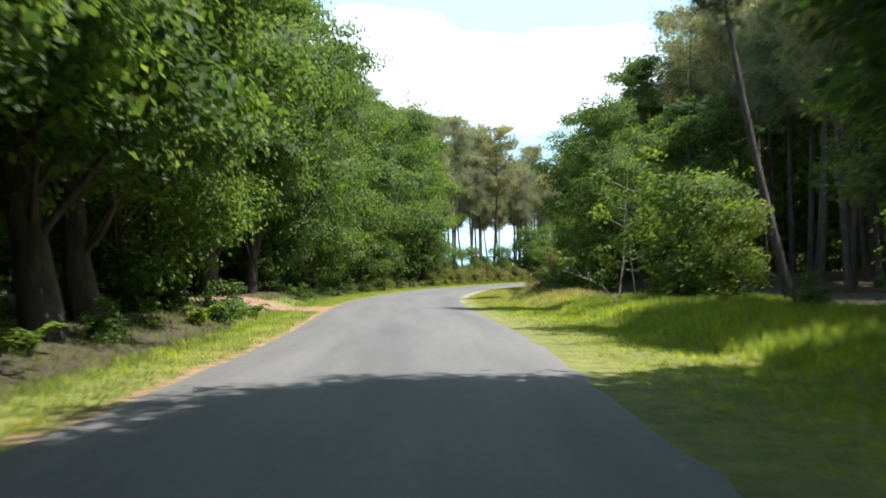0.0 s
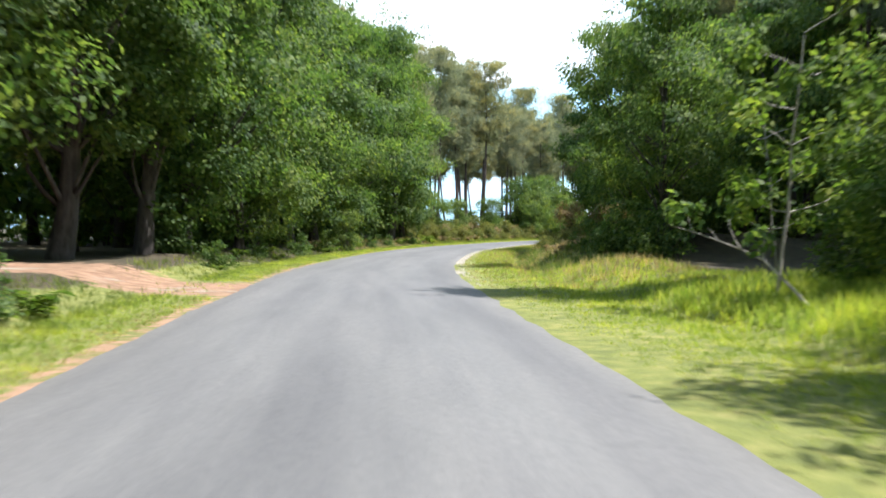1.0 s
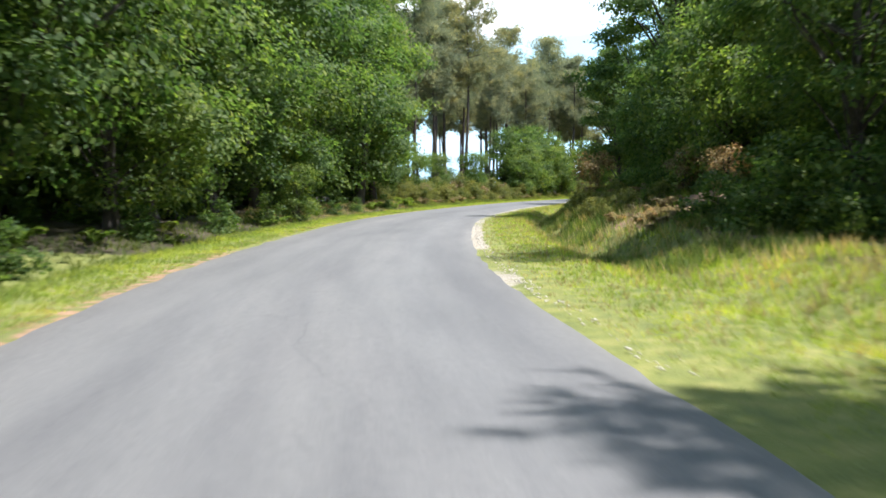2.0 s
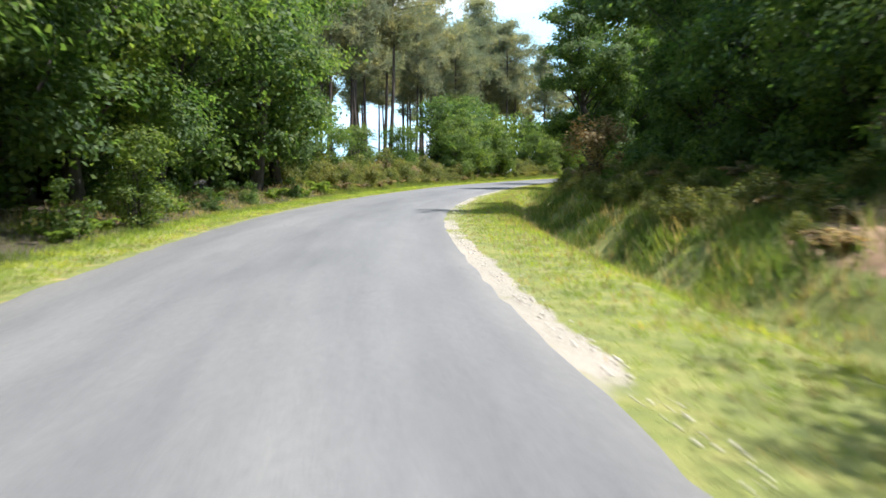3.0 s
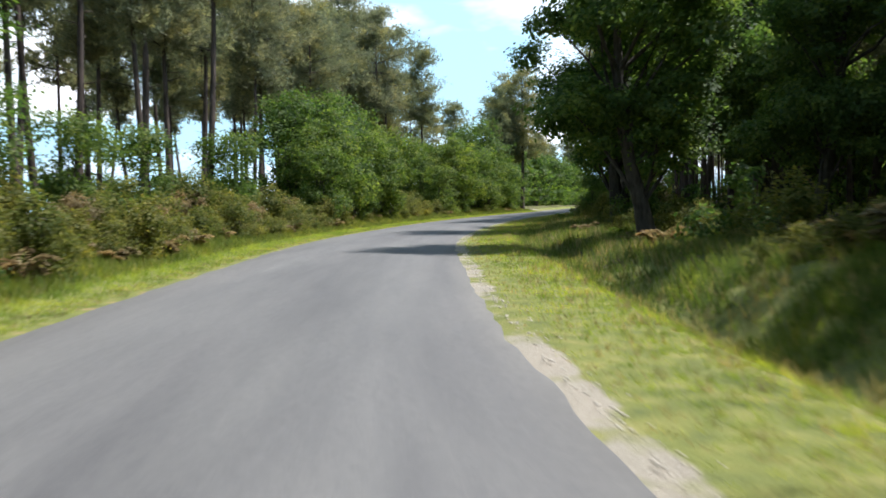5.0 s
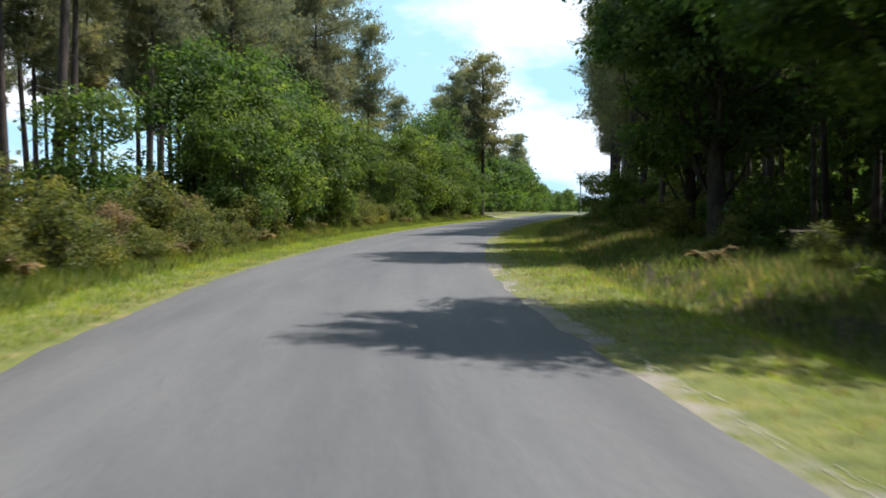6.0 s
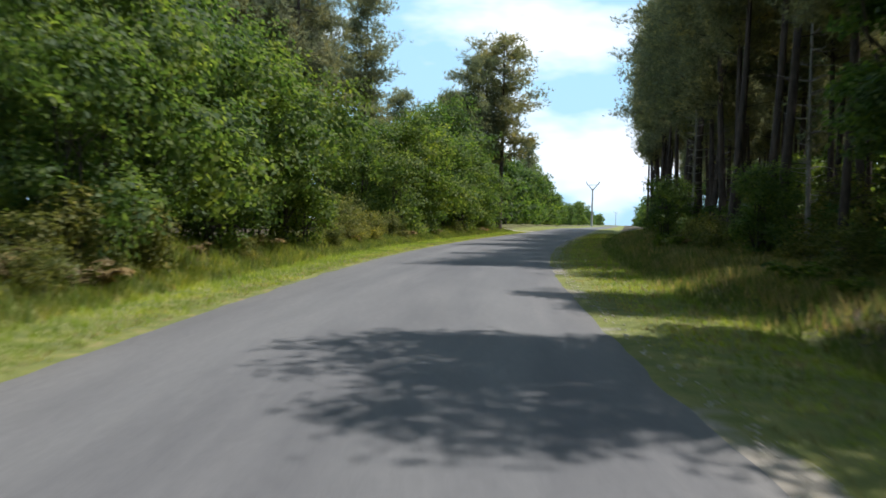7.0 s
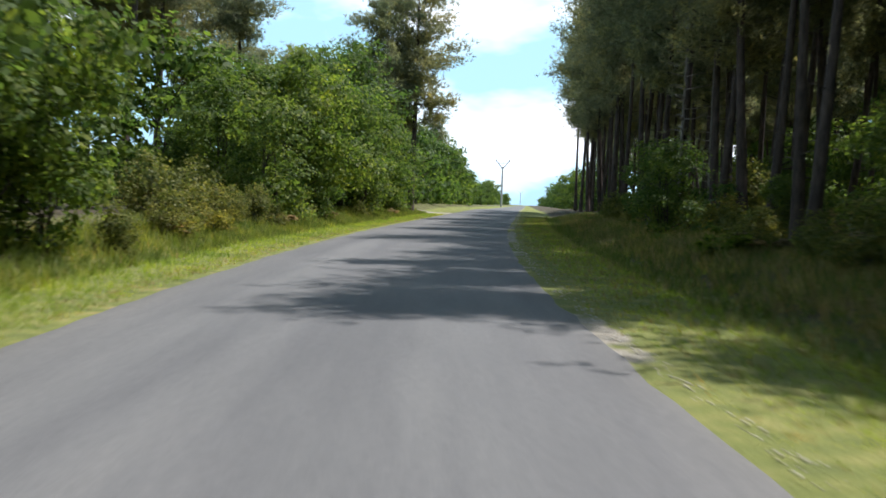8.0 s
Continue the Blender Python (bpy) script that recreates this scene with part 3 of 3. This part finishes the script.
for proto, spots in zip(LOW, share(right_edge, 2)):
    planted(proto, spots, rng, "leafy green oak on top of the grassy bank", "tree", "oaks on the bank", (0.9, 1.05))
for proto, spots in zip(EDGE, share(left_edge + right_low, 3)):
    planted(proto, spots, rng, "leafy green oak with branches low over the verge", "tree", "roadside oaks", (0.8, 1.15))
for proto, spots in zip(HIGH, share(right_shade + right_oaks + right_tall + left_thin, 2)):
    planted(proto, spots, rng, "tall green oak with bare lower trunk near the road", "tree", "tall oaks", (0.9, 1.1))
for proto, spots in zip(DENSE, share(canopy, 2)):
    planted(proto, spots, rng, "tall dense oak with a crown reaching over the road", "tree", "overhanging oaks", (0.9, 1.1))
for proto, spots in zip(BACK, share(left_back + right_back, 2)):
    planted(proto, spots, rng, "dark green oak deep in the wood", "tree", "oaks of the wood", (0.9, 1.15))

# pines
left_pines = row(88, 112, 4.4, -9.6, 0.8) + row(86, 160, 3.4, -13.0, 2.0) + row(82, 158, 4.2, -18.5, 2.2)
left_back_pines = row(76, 165, 6, -25, 3) + row(60, 175, 7, -34, 4) + row(150, 320, 9, -20, 5)
gap_pines = [(33.5, 17.4), (36.0, 18.4), (38.5, 17.6), (41.0, 18.4), (43.5, 18.0), (46.0, 18.6), (40.0, 19.8), (49.5, 18.4), (53.0, 18.0), (57.0, 16.8), (61.0, 15.8), (65.5, 15.6), (56.0, 19.2), (63.0, 18.6), (67.5, 17.6)]
right_pines = [(y, d, 0.98) for y, d in gap_pines] + [(y, d, 1.1) for y, d in row(30, 50, 2.4, 20.0, 1.0) + row(28, 50, 2.6, 23.0, 1.5)] + row(50, 76, 3.6, 25, 1.5) + row(50, 72, 4.0, 29.0, 2.0) + [(122.6, 8.8, 0.74), (127.0, 8.5, 0.95), (129.8, 8.8, 1.0), (132.6, 8.2, 0.95), (135.5, 9.0, 1.0), (119.5, 14.0, 0.9)] + row(138.5, 200, 2.9, 8.6, 1.0) + row(124, 205, 3.2, 12.8, 1.2)
right_back_pines = row(112, 210, 3.6, 17.5, 2.0) + row(112, 215, 4.4, 24, 2.4) + row(20, 215, 7, 32, 3) + row(205, 320, 9, 22, 4) + row(118, 210, 5.0, 31, 3)
PINES = [
    pine("pine_tree", 21, 15.8, 3.2, 8.2, 5200, thick=0.6),
    pine("pine_tree", 22, 17.2, 3.3, 9.2, 5200, thick=0.6),
    pine("pine_tree", 23, 14.4, 3.1, 7.6, 5000, thick=0.6),
    pine("pine_tree", 24, 17.8, 3.2, 9.8, 5200, thick=0.6),
]
FAR_PINES = [
    pine("pine_tree", 25, 17.0, 3.2, 8.6, 2400, stubs=3, thick=1.1),
    pine("pine_tree", 26, 16.0, 3.2, 8.0, 2400, stubs=3, thick=1.1),
]
for proto, spots in zip(PINES, share(left_pines + right_pines, 4)):
    planted(proto, spots, rng, "tall maritime pine with bare reddish trunk", "tree", "pines of the wood")
for proto, spots in zip(FAR_PINES, share(left_back_pines + right_back_pines, 2)):
    planted(proto, spots, rng, "tall slender pine deep in the stand", "tree", "pines deep in the stand")
EDGE_PINE = pine("pine_tree", 27, 14.6, 3.3, 6.2, 5200, stubs=5, trunk=0.17, thick=0.6)
planted(EDGE_PINE, [(143.0, 9.0, 0.9), (152.5, 8.6, 0.95), (162.0, 8.2, 1.0), (173.0, 8.0, 1.0), (185.0, 8.0, 1.0)], rng, "pine at the edge of the stand with low hanging boughs", "tree", "pines at the edge", (1, 1))
lone = pine("pine_tree", 31, 15.6, 3.7, 5.6, 6000, stubs=5, trunk=0.2, spread=0.3, thick=0.75)
planted(lone, [(170.0, -4.5, 1.0), (168.6, -6.1, 0.86)], rng, "pine with wide open branches standing above the bushes", "tree", "pines by the bend")
DEAD = pine("dead_pine", 33, 10.5, 1.1, 3.4, 24, bark=PALE_BARK, stubs=14, trunk=0.1)
planted(DEAD, [(147.7, 8.6, 0.85), (151.6, 10.6, 0.75), (128.0, 9.6, 0.8)], rng, "thin dead pine with pale bare branches", "tree", "dead pines", (1, 1))

leaning = pine("pine_tree", 35, 15.0, 2.2, 9.5, 1400, bark=OAK_BARK, stubs=6, trunk=0.16, thick=1.0)
tagged(leaning, "slender pine leaning towards the road behind the bush", "tree", "pines of the wood")
leaning.matrix_basis = pose(*beside(30.5, 12.2), height(30.5, 12.2) - 0.03, 0, -9, 0)

# bushes
BUSHES = [
    broadleaf("bush", 41, 4.7, 2.2, 0.8, 10000, 0.145, BUSH_LEAF, OAK_BARK, 0.09, 22, 4),
    broadleaf("bush", 42, 5.9, 2.7, 0.9, 13000, 0.16, OAK_LEAF, OAK_BARK, 0.1, 26, 4),
    broadleaf("bush", 43, 3.2, 1.6, 0.2, 7000, 0.125, BUSH_LEAF, OAK_BARK, 0.07, 18, 5),
]
FAR_BUSH = broadleaf("bush", 44, 5.2, 2.6, 0.2, 3200, 0.3, OAK_LEAF, OAK_BARK, 0.1, 18, 3)
planted(BUSHES[0], row(115.5, 129, 3.6, -5.6, 0.5) + [(166.5, -4.6, 0.8)] + row(145, 164, 4.6, -5.8, 0.6) + [(147, 7.4, 0.55)], rng, "dense bright green bush beside the road verge", "bush", "roadside bushes", (0.95, 1.2))
planted(BUSHES[1], [(116.5, -7.2, 0.95), (119.8, -7.0, 0.98), (123.2, -7.4, 1.0), (126.4, -7.0, 0.95), (129.6, -7.2, 0.82), (47.6, 10.0, 0.8), (54.2, 9.0, 0.85), (58.6, 9.2, 0.8), (63.2, 9.0, 0.78), (142.0, -7.0, 0.68), (146, -7.2, 0.84), (150.5, -7.0, 0.92), (155, -7.2, 1.15), (158.6, -6.8, 1.3), (163.0, -7.0, 0.85)], rng, "tall dense green bush behind the verge", "bush", "roadside bushes", (0.85, 1.1))
planted(BUSHES[2], [(25.4, 8.6, 0.72), (26.8, 7.9, 0.95), (28.6, 9.0, 1.0), (30.0, 8.4, 0.72)] + [(114.5, -5.0), (121, -5.2), (127, -4.9), (141, -4.9), (147, -5.1), (156, -4.8), (163, -5.0)] + [(150, 13.0, 0.8), (92, -8.4, 0.8), (97.5, -7.8, 0.9), (104, -8.4, 0.95), (110, -7.8, 1.0), (62.5, -3.9, 0.55), (140.5, 6.9, 0.75), (133.6, 10.6, 0.9), (137.5, 9.4, 0.5), (129.0, 9.2, 0.55), (124.0, 7.4, 0.62), (126.0, 8.0, 0.5)], rng, "small bright green bush in the grass", "bush", "roadside bushes", (0.8, 1.1))
planted(FAR_BUSH, row(112, 170, 7, 20, 2) + row(8, 60, 5, 24.5, 1.5) + row(46, 84, 5, -21, 1.5) + row(56, 80, 3.4, -13.5, 1.2) + row(118, 205, 5, 27, 2) + row(141, 170, 4.0, -10.4, 0.8) + [(y, d, 0.55) for y, d in row(84, 175, 4.5, -22, 3)] + [(y, d, 0.6) for y, d in row(80, 175, 4.5, -30, 3)] + row(0, 110, 6, 31, 2) + row(110, 200, 6, 36, 2) + row(-10, 84, 6, -32, 2) + [(y, d, 1.35) for y, d in row(172, 240, 4.5, -8.5, 1.5) + row(176, 260, 5, -14, 3)] + row(240, 340, 6.5, -9, 2.5) + row(260, 340, 7, -15, 3) + row(200, 340, 9, 12, 2.5) + row(340, 640, 12, -11, 3) + row(340, 640, 14, 14, 3), rng, "green bush deep among the trees", "bush", "distant bushes", (0.8, 1.2))
GORSE = [
    broadleaf("gorse_bush", 51, 1.9, 1.2, 0.1, 2700, 0.13, GORSE_LEAF, OAK_BARK, 0.04, 16, 5),
    broadleaf("gorse_bush", 52, 1.4, 1.1, 0.1, 2300, 0.12, GORSE_LEAF, OAK_BARK, 0.04, 14, 5),
]
gorse_spots = [(y, d, rng.uniform(0.45, 0.85)) for y, d in row(86, 114, 1.9, -6.0, 0.6) + row(84, 118, 2.4, -8.6, 0.9)] + row(134, 140, 2.4, -6.2, 0.5) + row(124, 170, 4.4, 9.8, 1.4) + [(y, d, rng.uniform(0.3, 0.5)) for y, d in row(98, 122, 4.4, 12, 1.5)]
scrub_spots = [(y, d, rng.uniform(0.3, 0.62)) for y, d in row(85, 116, 0.9, -4.6, 0.55) + row(112, 168, 5.2, -4.6, 0.35) + row(88, 168, 2.6, 7.6, 0.8) + row(134, 141, 1.0, -4.8, 0.4) + row(126, 168, 2.2, 8.2, 1.2)]
scrub_spots += [(y, d, rng.uniform(0.16, 0.34)) for y, d in row(53, 86, 1.0, 6.1, 0.35) + row(54, 86, 0.9, 7.0, 0.5)]
for proto, spots in zip(GORSE, share(gorse_spots + scrub_spots, 2)):
    planted(proto, spots, rng, "low brownish green gorse bush on the verge", "bush", "gorse bushes", (0.6, 1.15))
BRAMBLE = broadleaf("bramble_bush", 61, 1.15, 1.0, 0.05, 1700, 0.15, OAK_LEAF, OAK_BARK, 0.03, 14, 5)
planted(BRAMBLE, [(y, d, rng.uniform(0.35, 0.6)) for y, d in row(-2, 26, 1.5, -7.0, 0.8)] + [(45.0, 7.2, 0.75), (46.2, 7.8, 0.9), (46.8, 6.8, 0.6), (44.2, 8.0, 0.8), (47.6, 7.6, 0.7)] + row(22, 86, 3.6, -6.2, 0.7, [(27.5, 41.5)]) + [(y, d, rng.uniform(0.35, 0.6)) for y, d in row(17, 86, 5.2, -4.4, 0.35, [(27.5, 41.5)])] + row(44, 84, 1.8, 9.2, 0.7) + [(y, d, 0.3) for y, d in row(54, 84, 2.6, 7.4, 0.5)] + row(82, 120, 4.5, 9.2, 1.0) + row(8, 24, 3.0, 10.2, 0.8) + [(y, d, rng.uniform(0.4, 1.0)) for y, d in row(118, 176, 2.6, 9.6, 1.2) + row(118, 170, 4, 13, 1.5)], rng, "low dark green bramble under the trees", "bush", "brambles", (0.4, 1.15))
BROWN = broadleaf("withered_bush", 62, 2.3, 1.1, 0.3, 1900, 0.13, DEAD_LEAF, OAK_BARK, 0.04, 14, 4)
planted(BROWN, [(92, -5.6, 0.5), (96.2, -5.2, 0.42), (101, -5.8, 0.55), (105.5, -5.3, 0.45), (111, -5.5, 0.5), (51.6, 8.2, 0.5), (54.5, 8.0, 0.6), (74.2, 6.8, 0.95), (131.6, 10.4, 0.55), (133.0, 11.4, 0.6), (127.5, 8.8, 0.42), (136.0, 9.6, 0.45)], rng, "withered bush with tan brown leaves", "bush", "withered bushes", (1, 1))

# ferns
FERNS = [fern_clump("fern", 71, 9, 0.75, FERN_LEAF), fern_clump("fern", 72, 11, 0.95, FERN_LEAF)]
fern_spots = row(2, 84, 2.8, -4.5, 0.6, [(28.5, 41.0)]) + row(55, 84, 2.4, 7.6, 1.0) + row(88, 112, 4.5, 7.6, 1.2) + row(112, 160, 2.4, 7.4, 1.4)
for proto, spots in zip(FERNS, share(fern_spots, 2)):
    planted(proto, spots, rng, "green fern clump at the edge of the wood", "fern", "ferns", (0.4, 1.0))
BROWN_FERN = fern_clump("dead_fern", 73, 17, 0.7, DEAD_LEAF)
planted(BROWN_FERN, row(86, 112, 2.6, -4.6, 0.5) + [(y, d, rng.uniform(0.3, 0.65)) for y, d in row(47.0, 53.5, 0.3, 6.6, 0.8)] + row(55, 84, 2.0, 7.2, 0.8) + row(88, 134, 4.0, 7.4, 1.3) + row(113, 166, 7.0, -4.6, 0.5) + row(136, 156, 1.6, 11.0, 1.6), rng, "withered brown bracken clump", "fern", "withered bracken", (0.6, 1.1))


# sapling and fallen branch beside the near bush
def sapling():
    g = np.random.default_rng(81)
    root = new("sapling")
    path = limb_path(g, (0, 0, -0.1), (0.25, -0.2, 3.4), 0.05, 9)
    stem = solid_faces("stem", *tube(path, np.linspace(0.03, 0.008, 9), 6), PALE_BARK, root, True)
    ends = []
    for k in range(11):
        st = path[3 + k // 2 if k < 10 else 8]
        a = k * 2.4
        e = st + np.array([math.cos(a), math.sin(a), 0.35]) * g.uniform(0.45, 0.9)
        solid_faces("branch", *tube(limb_path(g, st, e, 0.08, 4), np.linspace(0.012, 0.004, 4), 4), PALE_BARK, stem, True)
        ends.append((*e, 0.28))
    solid_faces("crown", *lobe_leaves(g, ends, 900, 0.14, up=0.9), FERN_LEAF, root)
    return root


planted(sapling(), [(28.4, 6.3, 1.15), (31.5, 7.6, 0.9)], rng, "slender sapling with pale stem and bright leaves", "tree", "saplings", (1, 1))


def fallen_branch():
    g = np.random.default_rng(82)
    root = new("fallen_branch")
    path = limb_path(g, (0.4, -0.4, 0.02), (-1.15, 1.0, 1.15), 0.06, 8)
    limb = solid_faces("limb", *tube(path, np.linspace(0.024, 0.006, 8), 6), PALE_BARK, root, True)
    ends = []
    for k in range(6):
        st = path[3 + k % 5]
        e = st + np.array([g.uniform(-0.4, 0.2), g.uniform(-0.2, 0.4), g.uniform(0.1, 0.45)])
        solid_faces("twig", *tube(limb_path(g, st, e, 0.08, 4), np.linspace(0.012, 0.004, 4), 4), PALE_BARK, limb, True)
        if k > 2:
            ends.append((*e, 0.22))
    solid_faces("leaves", *lobe_leaves(g, ends, 150, 0.14), BUSH_LEAF, root)
    return root


fb = tagged(fallen_branch(), "pale fallen branch with a few leaves in the grass", "branch")
fb.matrix_basis = pose(*beside(26.8, 5.6), height(26.8, 5.6))


def dead_stick():
    g = np.random.default_rng(83)
    root = new("dead_stick")
    wood = [tube(limb_path(g, (0, 0, -0.05), (0.18, 0.1, 1.05), 0.05, 5), np.linspace(0.022, 0.008, 5), 5)]
    wood.append(tube(limb_path(g, (0.1, 0.05, 0.5), (-0.25, 0.2, 0.85), 0.05, 4), np.linspace(0.012, 0.005, 4), 5))
    solid_faces("stick", *join(wood), PALE_BARK, root, True)
    return root


planted(dead_stick(), [(116.0, -4.4, 1.0), (117.0, -4.9, 0.7), (143.0, 6.8, 0.8)], rng, "bare pale dead stick standing in the verge", "branch", "dead sticks", (1, 1))


# ---------------------------------------------------------------- power poles far along the road
def power_pole():
    root = new("power_pole")
    shaft = tube([(0, 0, -0.3), (0, 0, 4), (0, 0, 8), (0, 0, 10.4)], [0.28, 0.25, 0.21, 0.17], 8)
    solid_faces("pole", *shaft, CONCRETE, root)
    for sx in (-1, 1):
        arm = tube([(0, 0, 9.9), (sx * 0.9, 0, 11.0), (sx * 1.7, 0, 11.9)], [0.15, 0.13, 0.12], 6)
        solid_faces("arm", *arm, STEEL, root)
        ins = tube([(sx * 1.7, 0, 11.9), (sx * 1.7, 0, 12.05), (sx * 1.7, 0, 12.15), (sx * 1.7, 0, 12.3)], [0.1, 0.2, 0.14, 0.08], 8)
        solid_faces("insulator", *ins, GLASS_BROWN, root)
    bar = tube([(-1.25, 0, 11.4), (0, 0, 11.4), (1.25, 0, 11.4)], [0.07, 0.08, 0.07], 6)
    solid_faces("crossbar", *bar, STEEL, root)
    return root


pp = power_pole()
tagged(pp, "tall grey power pole with V shaped arms", "power pole", "power poles")
for k, (y, d) in enumerate([(335, -3.6), (820, -2.5)]):
    x, yy = beside(y, d)
    m = pose(x, yy, height(y, d), 0, 0, -32)
    if k:
        copy_thing(pp, m)
pp.matrix_basis = pose(*beside(335, -3.6), height(335, -3.6), 0, 0, -32)


# ---------------------------------------------------------------- verge grass and edge stones
def grass_strip(name, label, seed, y0, y1, d0, d1, tufts, mat, low, high, weight=None):
    g = np.random.default_rng(seed)
    spots = []
    while len(spots) < tufts:
        y, d = g.uniform(y0, y1), g.uniform(d0, d1)
        if weight is None or g.uniform() < weight(y, abs(d)):
            x, yy = beside(y, d)
            spots.append((x, yy, height(y, d) - 0.01, abs(d), 0.5 + 0.5 * noise.noise(Vector((y * 0.6, d * 0.6, 7)))))
    spots = np.array(spots)
    per = 4
    n = len(spots)
    tall = low + (high - low) * np.clip((spots[:, 3] - 2.5) / 3.0, 0, 1) * (0.4 + 0.9 * spots[:, 4])
    base = spots[:, None, :3] + g.normal(size=(n, per, 3)) * np.array([0.035, 0.035, 0])
    a = g.uniform(0, 2 * math.pi, (n, per))
    ln = tall[:, None] * g.uniform(0.6, 1.3, (n, per))
    tip = base + np.stack([np.cos(a) * ln * 0.5, np.sin(a) * ln * 0.5, ln * 0.9], -1)
    b = a + g.normal(size=a.shape) * 0.5 + math.pi / 2
    w = (0.008 + 0.04 * ln)[..., None] * np.stack([np.cos(b), np.sin(b), 0 * b], -1) * 0.6
    v = np.stack([base - w, base + w, tip], 2).reshape(-1, 3)
    ob = solid_faces(name, v, np.arange(len(v)).reshape(-1, 3), mat)
    tagged(ob, label, "grass", kind="stuff")


def off_path(y, a):
    return 0.06 if 31.4 < y - 0.3 * (a - 3) < 36.2 else 1.0


grass_strip("verge_grass", "bright yellow green grass on the road verge", 91, -2, 172, -3.75, -2.48, 20000, GRASS_BLADE, 0.06, 0.24, off_path)
grass_strip("verge_grass", "bright green grass on the verge and bank", 92, -2, 172, 2.6, 7.6, 44000, GRASS_BLADE, 0.04, 0.15, lambda y, a: 0.3 if a < 2.95 else 0.06 if 48.2 < y < 53.5 and a > 5.6 else 0.25 if a > 4.4 and 44 < y < 86 else 0.22 if a > 4.3 and y > 84 else 1.0)
grass_strip("tall_grass", "tall sunlit grass in the gap between trees", 93, 10, 32, 5.0, 10.5, 7000, GRASS_BLADE, 0.15, 0.3)
grass_strip("dry_grass", "dry straw coloured grass among the green", 94, 34, 172, 2.6, 7.5, 10000, STRAW_BLADE, 0.05, 0.3)
grass_strip("tall_grass", "rough grass below the bushes", 98, 84, 172, -5.4, -3.6, 13000, ROUGH_BLADE, 0.15, 0.4)
grass_strip("tall_grass", "uneven tufts of grass on the bank", 99, 42, 86, 4.6, 8.6, 11000, ROUGH_BLADE, 0.07, 0.28, lambda y, a: 0.03 if 48.2 < y < 53.5 and a > 5.6 else 1.0 if noise.noise(Vector((y * 0.5, a * 0.8, 3))) > 0.05 else 0.08)
grass_strip("dry_grass", "dry straw coloured grass along the verge", 95, 60, 172, -6.0, -3.6, 6500, STRAW_BLADE, 0.05, 0.26)
grass_strip("tall_grass", "dull rough grass between verge and wood", 100, 84, 172, 4.2, 8.5, 12000, ROUGH_BLADE, 0.1, 0.32)
grass_strip("dry_grass", "dry brownish grass at the foot of the pines", 102, 112, 168, 5.0, 10.0, 6500, STRAW_BLADE, 0.08, 0.3)
grass_strip("tall_grass", "shaded rough grass under the oaks", 101, 0, 86, -5.4, -3.3, 7000, ROUGH_BLADE, 0.06, 0.2, lambda y, a: off_path(y, a) * (1.0 if a < 4 else 0.4))
grass_strip("dry_grass", "dry yellow grass fringe along the asphalt", 97, -2, 172, -2.95, -2.48, 4500, STRAW_BLADE, 0.05, 0.1, off_path)


def edge_stones():
    g = np.random.default_rng(96)
    vs, fs, k = [], [], 0
    cube = np.array([(-1, -1, -1), (1, -1, -1), (1, 1, -1), (-1, 1, -1), (-0.7, -0.7, 1), (0.7, -0.7, 1), (0.7, 0.7, 1), (-0.7, 0.7, 1)], float)
    quad = np.array([(0, 3, 2, 1), (4, 5, 6, 7), (0, 1, 5, 4), (1, 2, 6, 5), (2, 3, 7, 6), (3, 0, 4, 7)])
    for _ in range(1700):
        y, d = g.uniform(34, 170), 2.42 + abs(g.normal()) * 0.13
        x, yy = beside(y, d)
        r = g.uniform(0.005, 0.017)
        v = cube * np.array([r, r * g.uniform(0.6, 1), r * 0.4]) * g.uniform(0.8, 1.2, (8, 3))
        a = g.uniform(0, 6.3)
        rot = np.array([(math.cos(a), -math.sin(a), 0), (math.sin(a), math.cos(a), 0), (0, 0, 1)])
        vs.append(v @ rot.T + np.array([x, yy, height(y, d) + r * 0.3 + (0.03 if d < 2.62 else 0)]))
        fs.append(quad + k)
        k += 8
    tagged(solid_faces("edge_gravel", np.concatenate(vs), np.concatenate(fs), STONE), "pale loose gravel along the edge of the asphalt", "gravel", kind="stuff")


edge_stones()
